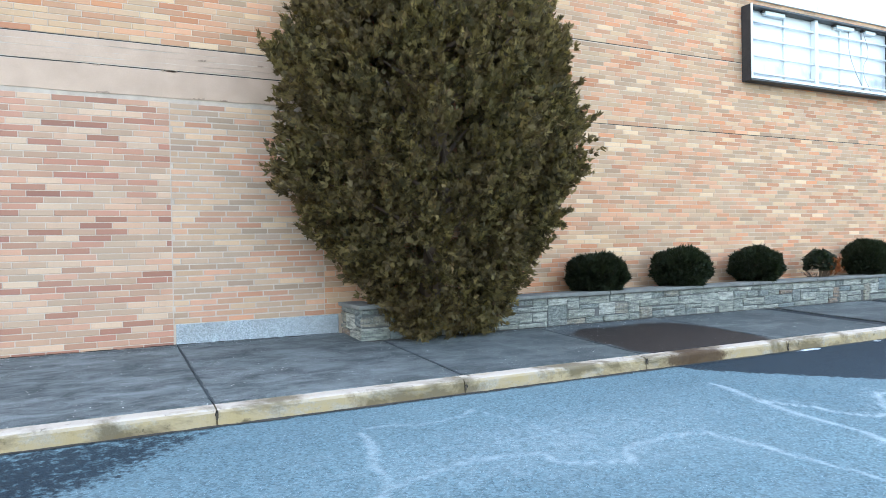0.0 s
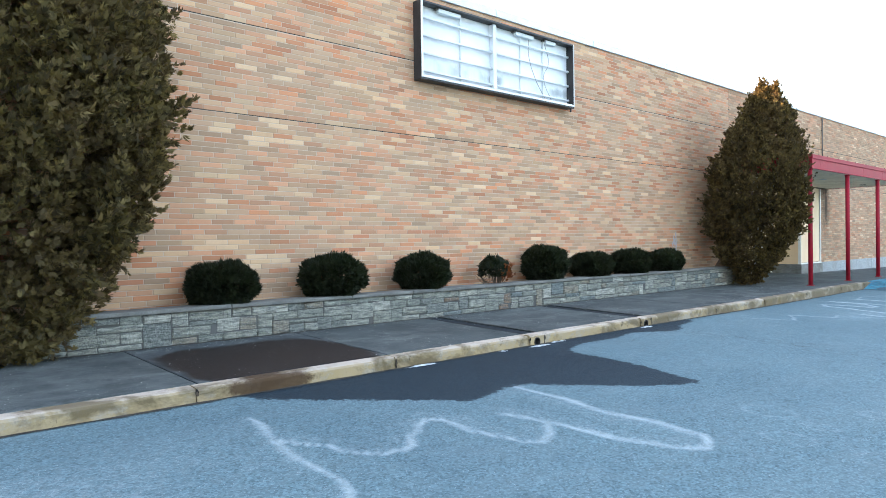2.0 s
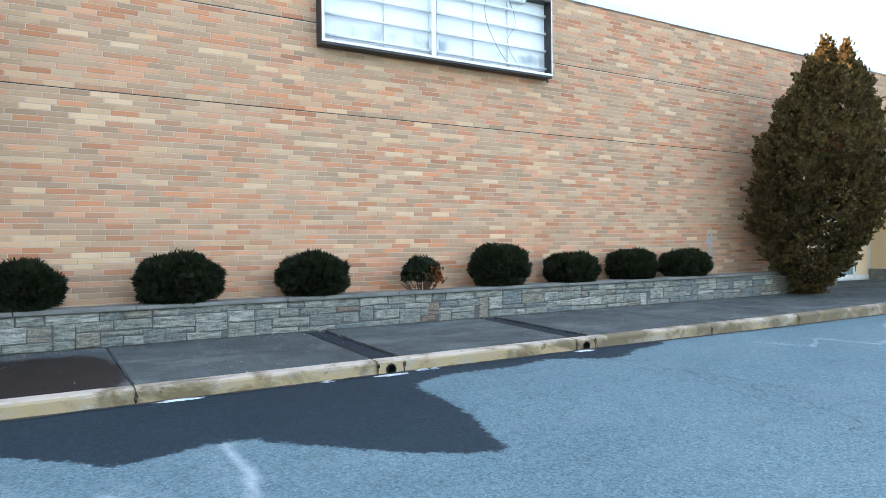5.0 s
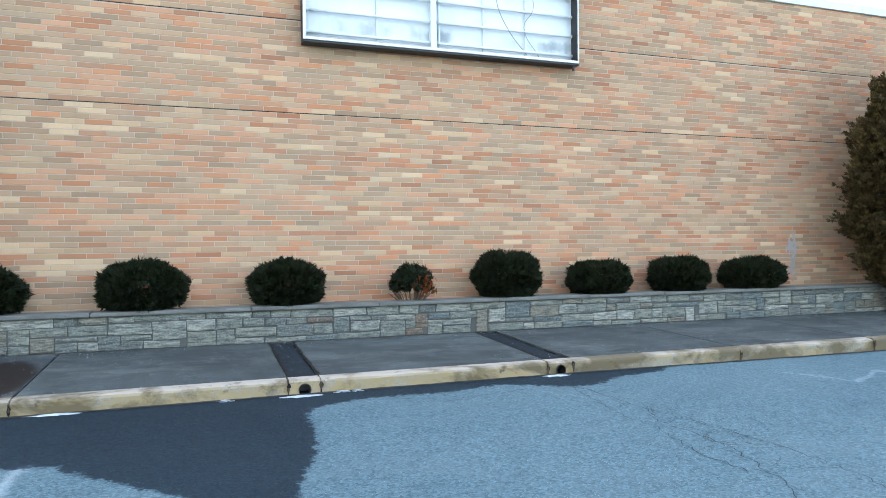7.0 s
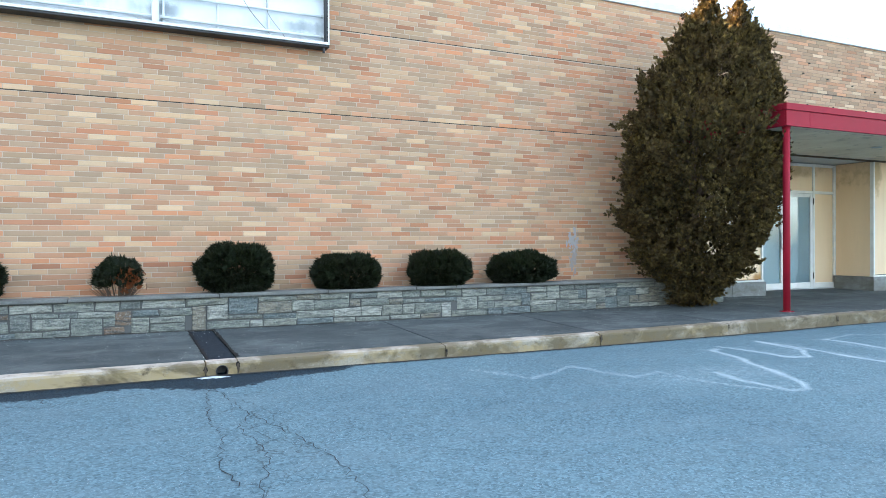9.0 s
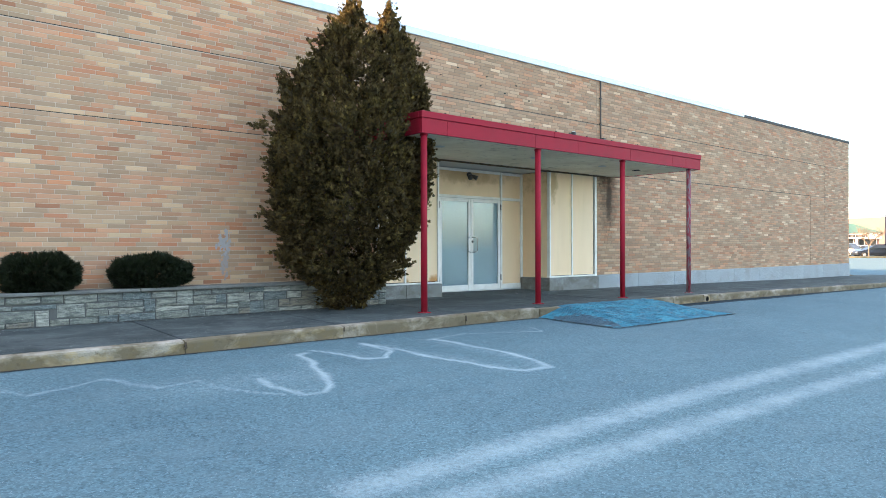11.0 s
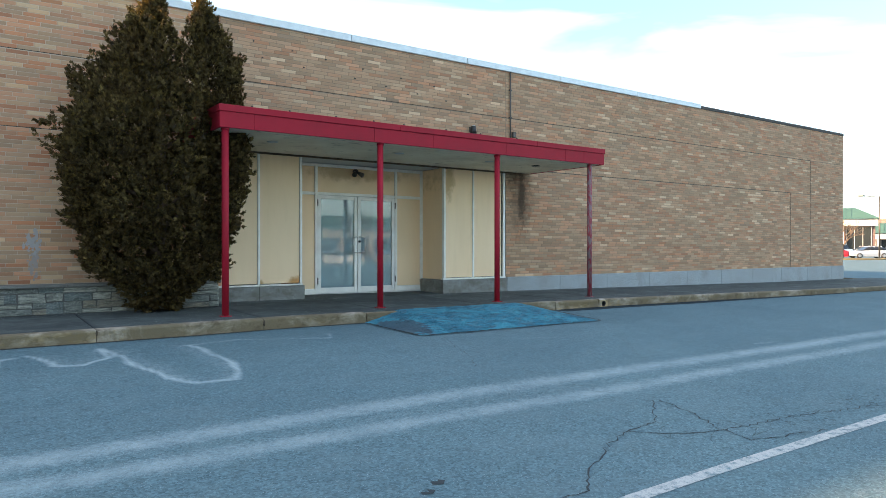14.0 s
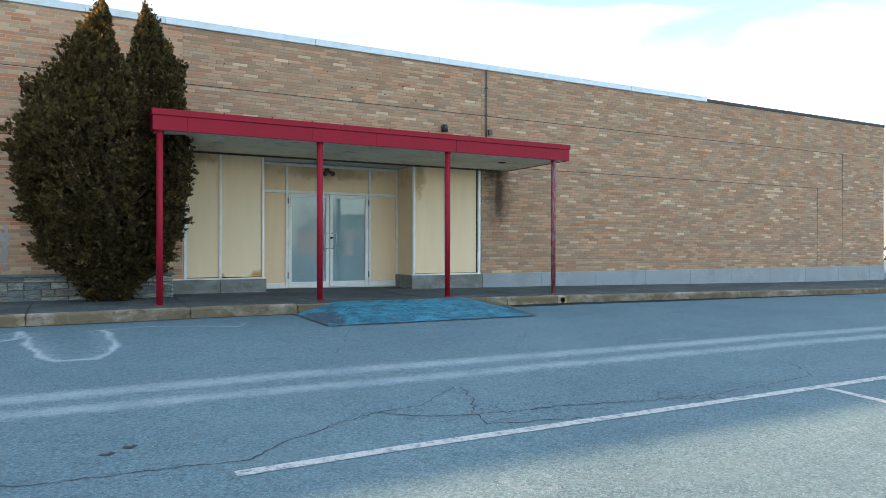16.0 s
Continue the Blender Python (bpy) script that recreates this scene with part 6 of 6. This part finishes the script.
def car(x, y, heading, paint, label, tall=0.0):
    ob = thing("parked_car", label, "car", (x, y, float(road_z(x, y))), "parked cars across the lot")
    ob.rotation_euler = (0, 0, radians(heading))

    def ring(px, half, z0, z1, tuck):
        return [(px, -half, z0), (px, -half - 0.02, (z0 + z1) / 2), (px, -half + tuck, z1), (px, half - tuck, z1), (px, half + 0.02, (z0 + z1) / 2), (px, half, z0)]

    body = [ring(-2.25, 0.72, 0.38, 0.78, 0.06), ring(-2.1, 0.84, 0.26, 0.95 + tall * 0.3, 0.06), ring(-1.2, 0.88, 0.22, 0.98 + tall * 0.3, 0.05), ring(0.6, 0.88, 0.22, 0.95 + tall * 0.3, 0.05),
            ring(1.5, 0.86, 0.24, 0.86 + tall * 0.3, 0.08), ring(2.1, 0.80, 0.28, 0.74 + tall * 0.2, 0.1), ring(2.25, 0.68, 0.36, 0.62, 0.1)]
    part("body", loft(bmesh.new(), body), paint, ob)
    h = 0.96 + tall * 0.3
    cab = [ring(-1.9, 0.70, h - 0.06, h, 0.04), ring(-1.25, 0.72, h - 0.06, 1.42 + tall, 0.16), ring(0.1, 0.72, h - 0.06, 1.44 + tall, 0.16), ring(1.1, 0.70, h - 0.08, h - 0.02, 0.05)]
    part("window_glass", loft(bmesh.new(), cab), car_glass, ob, "dark car windows")
    part("roof", rbox(bmesh.new(), (-1.3, -0.57, 1.41 + tall), (0.15, 0.57, 1.47 + tall), 0.025, 2), paint, ob)
    for px in (-1.25, -0.35, 0.12):
        for s in (-1, 1):
            bm = tube(bmesh.new(), (px, s * 0.735, h - 0.03), (px * 0.97, s * 0.575, 1.43 + tall), 0.035, None, 6)
            part("pillar", bm, paint, ob)
    for px in (-1.35, 1.4):
        for s in (-1, 1):
            tyre = part("wheel", tube(bmesh.new(), (px, s * 0.70, 0.32), (px, s * 0.90, 0.32), 0.32, None, 20), rubber, ob, "black tyre", True)
            part("rim", tube(bmesh.new(), (px, s * 0.895, 0.32), (px, s * 0.912, 0.32), 0.20, None, 14), alu, tyre)
    for s in (-1, 1):
        box_part("tail_light", (-2.27, s * 0.58 - 0.13, 0.66), (-2.2, s * 0.58 + 0.13, 0.80), lamp_red, ob)
        box_part("headlight", (2.16, s * 0.56 - 0.13, 0.58), (2.24, s * 0.56 + 0.13, 0.68), lamp_clear, ob)
    return ob


for x, y, hd, paint, label, tall in ((107.5, 27.2, 135, DARK, "dark parked saloon car across the lot", 0.0), (106.5, 33.5, 140, WHITE, "white parked saloon car across the lot", 0.0), (110.5, 31.5, 70, SILVER, "silver parked van across the lot", 0.25),
                                     (114, 28.5, 60, DARK, "dark parked estate car across the lot", 0.15), (100.5, 35.5, 120, REDC, "red parked hatchback across the lot", 0.0), (98.5, 38.5, 70, SILVER, "silver parked car across the lot", 0.1),
                                     (116.5, 25.5, 60, SILVER, "silver parked saloon car across the lot", 0.0), (103.5, 39.5, 60, WHITE, "white parked van across the lot", 0.3),
                                     (122, 37, 65, DARK, "dark parked car in the far row", 0.1), (121, 40.2, 65, SILVER, "silver parked car in the far row", 0.0), (120, 43.4, 65, WHITE, "white parked car in the far row", 0.2),
                                     (123.5, 33.6, 65, WHITE, "white parked car in the far row", 0.0), (124.5, 30.5, 65, DARK, "dark parked car in the far row", 0.2), (118.5, 46.8, 65, REDC, "red parked car in the far row", 0.0)):
    car(x, y, hd, paint, label, tall)


def make_green_roof():
    k = Mat("green_metal_roof", 0.5, 0.2)
    k.colour(k.mix(k.noise(1.5, 4), (0.06, 0.13, 0.09), (0.10, 0.19, 0.135)))
    return k.m


green_roof = make_green_roof()
far_brick = plain("far_brick", (0.17, 0.115, 0.108), 0.9, scale=2)
far_white = plain("far_white_fascia", (0.55, 0.53, 0.50), 0.8, amount=0.1)


def shop_block(name, label, x, y, heading, length, depth, wall_h, roof_h, bays):
    ob = thing(name, label, "building", (x, y, -0.15))
    ob.rotation_euler = (0, 0, radians(heading))
    box_part("wall", (0, 0.6, 0), (length, depth, wall_h), far_brick, ob, 0, "reddish brick wall")
    box_part("fascia", (-0.4, -0.4, wall_h - 1.25), (length + 0.4, 0.58, wall_h), far_white, ob, 0.03, "white shop fascia")
    bm = bmesh.new()
    a = [bm.verts.new(p) for p in ((-0.8, -0.8, wall_h + 0.004), (length + 0.8, -0.8, wall_h + 0.004), (length + 0.8, depth + 0.8, wall_h + 0.004), (-0.8, depth + 0.8, wall_h + 0.004))]
    r = min(depth * 0.45, length * 0.3)
    b = [bm.verts.new((r, depth / 2, wall_h + roof_h)), bm.verts.new((length - r, depth / 2, wall_h + roof_h))]
    for f in ((a[0], a[1], b[1], b[0]), (a[1], a[2], b[1]), (a[2], a[3], b[0], b[1]), (a[3], a[0], b[0]), tuple(a[::-1])):
        bm.faces.new(f)
    roof = part("roof", bm, green_roof, ob, "green standing-seam metal roof")
    n = int(length / 0.9)
    for i in range(1, n):
        u = i / n * length
        if r < u < length - r:
            part("seam", tube(bmesh.new(), (u, -0.8, wall_h + 0.03), (u, depth / 2, wall_h + roof_h + 0.03), 0.05, None, 5), green_roof, roof)
    for i in range(bays):
        u0, u1 = length * (i + 0.12) / bays, length * (i + 0.88) / bays
        win = box_part("window", (u0, 0.5, 0.45), (u1, 0.585, wall_h - 1.4), car_glass, ob, 0, "dark shop window")
        for q in range(4):
            u = u0 + (u1 - u0) * q / 3
            box_part("window_frame", (u - 0.05, 0.46, 0.4), (u + 0.05, 0.52, wall_h - 1.35), far_white, win)
        box_part("pillar", (length * i / bays - 0.25, -0.3, 0), (length * i / bays + 0.25, 0.2, wall_h - 1.26), far_white, ob)
    return ob


mall = shop_block("shop_row", "sunlit shop row with green hipped metal roof", 170.3, 77.2, -69, 30, 11, 4.2, 2.3, 7)
wing = shop_block("corner_shop", "brick corner shop with green roof", 143.8, 59.0, -66, 10, 10, 6.3, 2.2, 2)
for ob, u0, u1, mat in ((mall, 22.5, 27.5, black_metal), (mall, 9.0, 13.5, lamp_red)):
    u = u0
    r = random.Random(int(u0 * 10))
    while u < u1:
        w = r.uniform(0.2, 0.4)
        box_part("sign_letter", (u, -0.46, 3.3), (u + w, -0.404, 3.85), mat, ob)
        u += w + 0.12
store = thing("brick_store", "large flat-roofed red brick store beyond the shops", "building", (198.9, 53.6, -0.15))
store.rotation_euler = (0, 0, radians(-20))
box_part("wall", (0, 0, 0), (40, 30, 8.2), far_brick, store)
box_part("parapet", (-0.1, -0.1, 8.204), (40.1, 30.1, 8.8), far_white, store, 0.03, "white parapet")
box_part("roof_unit", (8, 10, 8.804), (14, 14, 9.9), far_white, store, 0.05)

shop_block("opposite_shop", "pale shop building across the lot, mirrored in the doors", 80, -72, 180, 30, 10, 4.0, 2.4, 6)
for x, y, hd, paint, label in ((51, -44, 20, WHITE, "white parked car across the lot, mirrored in the doors"), (58, -46, 10, SILVER, "silver parked car across the lot, mirrored in the doors"), (66, -49, 15, DARK, "dark parked car across the lot, mirrored in the doors")):
    car(x, y, hd, paint, label, 0.1)

blue_bin = plain("blue_bin_paint", (0.03, 0.17, 0.34), 0.5)


def donation_bin(x, y):
    ob = thing("collection_bin", "blue metal collection bin with white panel", "bin", (x, y, float(road_z(x, y))), "collection bins across the lot")
    ob.rotation_euler = (0, 0, radians(-35))
    part("body", rbox(bmesh.new(), (-0.65, -0.6, 0.02), (0.65, 0.6, 1.85), 0.03), blue_bin, ob)
    box_part("white_panel", (-0.5, -0.62, 0.15), (0.5, -0.602, 1.15), far_white, ob, 0, "plain white panel")
    box_part("chute", (-0.35, -0.66, 1.3), (0.35, -0.602, 1.6), black_metal, ob, 0.01, "dark chute opening")
    box_part("lid", (-0.68, -0.64, 1.852), (0.68, 0.62, 1.92), blue_bin, ob, 0.02)


for k in range(3):
    donation_bin(106.7 + k * 1.25, 23.6 - k * 0.95)

twig = plain("bare_twig", (0.16, 0.12, 0.09), 0.95)
grass_mat = plain("winter_grass", (0.16, 0.13, 0.06), 1.0, scale=2, amount=0.4)


def bare_tree(x, y, h, seed, label):
    r = random.Random(seed)
    z0 = float(road_z(x, y))
    ob = thing("bare_tree", label, "tree", (x, y, z0), "bare winter trees")
    trunk = bmesh.new()
    tube(trunk, (0, 0, -0.05), (0.05, 0, h * 0.32), h * 0.022, h * 0.016, 8)
    part("trunk", trunk, twig, ob)
    verts, faces = [], []

    def limb(a, b, r0, r1):
        d = (b - a).normalized()
        s = d.cross(Vector((0.3, 0.5, 0.8))).normalized()
        t = d.cross(s)
        n = len(verts)
        for c, rr in ((a, r0), (b, r1)):
            for k in range(4):
                q = k * math.pi / 2
                verts.append(c + (s * math.cos(q) + t * math.sin(q)) * rr)
        faces.extend([(n + k, n + (k + 1) % 4, n + 4 + (k + 1) % 4, n + 4 + k) for k in range(4)])

    def grow(a, d, length, rad, depth):
        b = a + d * length
        limb(a, b, rad, rad * 0.65)
        if depth == 0:
            return
        for k in range(3 if depth > 1 else 4):
            e = (d + Vector((r.uniform(-0.8, 0.8), r.uniform(-0.8, 0.8), r.uniform(-0.25, 0.5)))).normalized()
            grow(a + d * length * r.uniform(0.55, 1.0), e, length * r.uniform(0.6, 0.8), rad * 0.6, depth - 1)

    for k in range(5):
        q = k * 1.26 + r.uniform(-0.3, 0.3)
        grow(Vector((0.05, 0, h * r.uniform(0.24, 0.32))), Vector((math.cos(q) * 0.75, math.sin(q) * 0.75, 1)).normalized(), h * 0.26, h * 0.012, 4)
    put_mesh("crown", verts, faces, twig, ob, "bare branching crown")


def island(x, y, rx, ry, rot):
    n = 24
    verts = [(0, 0, 0.2)] + [(rx * math.cos(2 * math.pi * i / n), ry * math.sin(2 * math.pi * i / n), 0.14) for i in range(n)] + [(rx * 1.02 * math.cos(2 * math.pi * i / n), ry * 1.05 * math.sin(2 * math.pi * i / n), -0.05) for i in range(n)]
    faces = [(0, 1 + i, 1 + (i + 1) % n) for i in range(n)] + [(1 + i, 1 + n + i, 1 + n + (i + 1) % n, 1 + (i + 1) % n) for i in range(n)]
    ob = put_mesh("ground_island", verts, faces, grass_mat)
    ob.location, ob.rotation_euler = (x, y, float(road_z(x, y))), (0, 0, radians(rot))
    structure(ob, "low winter-brown grass island in the lot", "grass")


island(104.6, 26.7, 4.5, 1.3, -48)
island(95.2, 31.0, 4.5, 1.3, -48)
bare_tree(104.6, 26.7, 4.6, 3, "small bare winter tree on an island")
bare_tree(95.0, 31.2, 5.2, 4, "small bare winter tree on an island")
for x, y, h, s in ((48, -66, 9, 12), (63, -64, 8, 13), (84, -68, 10, 14), (118, 24.5, 6.5, 5), (121, 21.5, 7.0, 6), (122, 62, 9, 7), (116, 70, 10, 8), (150, 75, 12, 9)):
    bare_tree(x, y, h, s, "bare winter tree behind the lot")
stop = thing("stop_sign", "red stop sign on a thin post", "sign", (106.9, 24.9, float(road_z(106, 25))))
part("post", tube(bmesh.new(), (0, 0, -0.02), (0, 0, 2.4), 0.035), dark_steel, stop)
bm = bmesh.new()
bmesh.ops.create_circle(bm, cap_ends=True, segments=8, radius=0.3)
bmesh.ops.transform(bm, matrix=pose(0, -0.04, 2.3, 90, 22.5, 0), verts=bm.verts)
plate = part("plate", bm, lamp_red, stop, "red octagon plate")
stop.rotation_euler = (0, 0, radians(-60))


street_lamp = thing("street_lamp", "tall grey parking lot lamp on a thin pole", "street lamp", (99.0, 29.2, float(road_z(99, 29))))
part("pole", tube(bmesh.new(), (0, 0, -0.02), (0, 0, 6.9), 0.09, 0.06, 10), dark_steel, street_lamp, "", True)
part("arm", tube(bmesh.new(), (0, 0, 6.8), (-0.5, 1.5, 7.0), 0.035, None, 8), dark_steel, street_lamp)
part("lamp_head", rbox(bmesh.new(), (-0.75, 1.35, 6.93), (-0.25, 1.95, 7.07), 0.03), dark_steel, street_lamp)
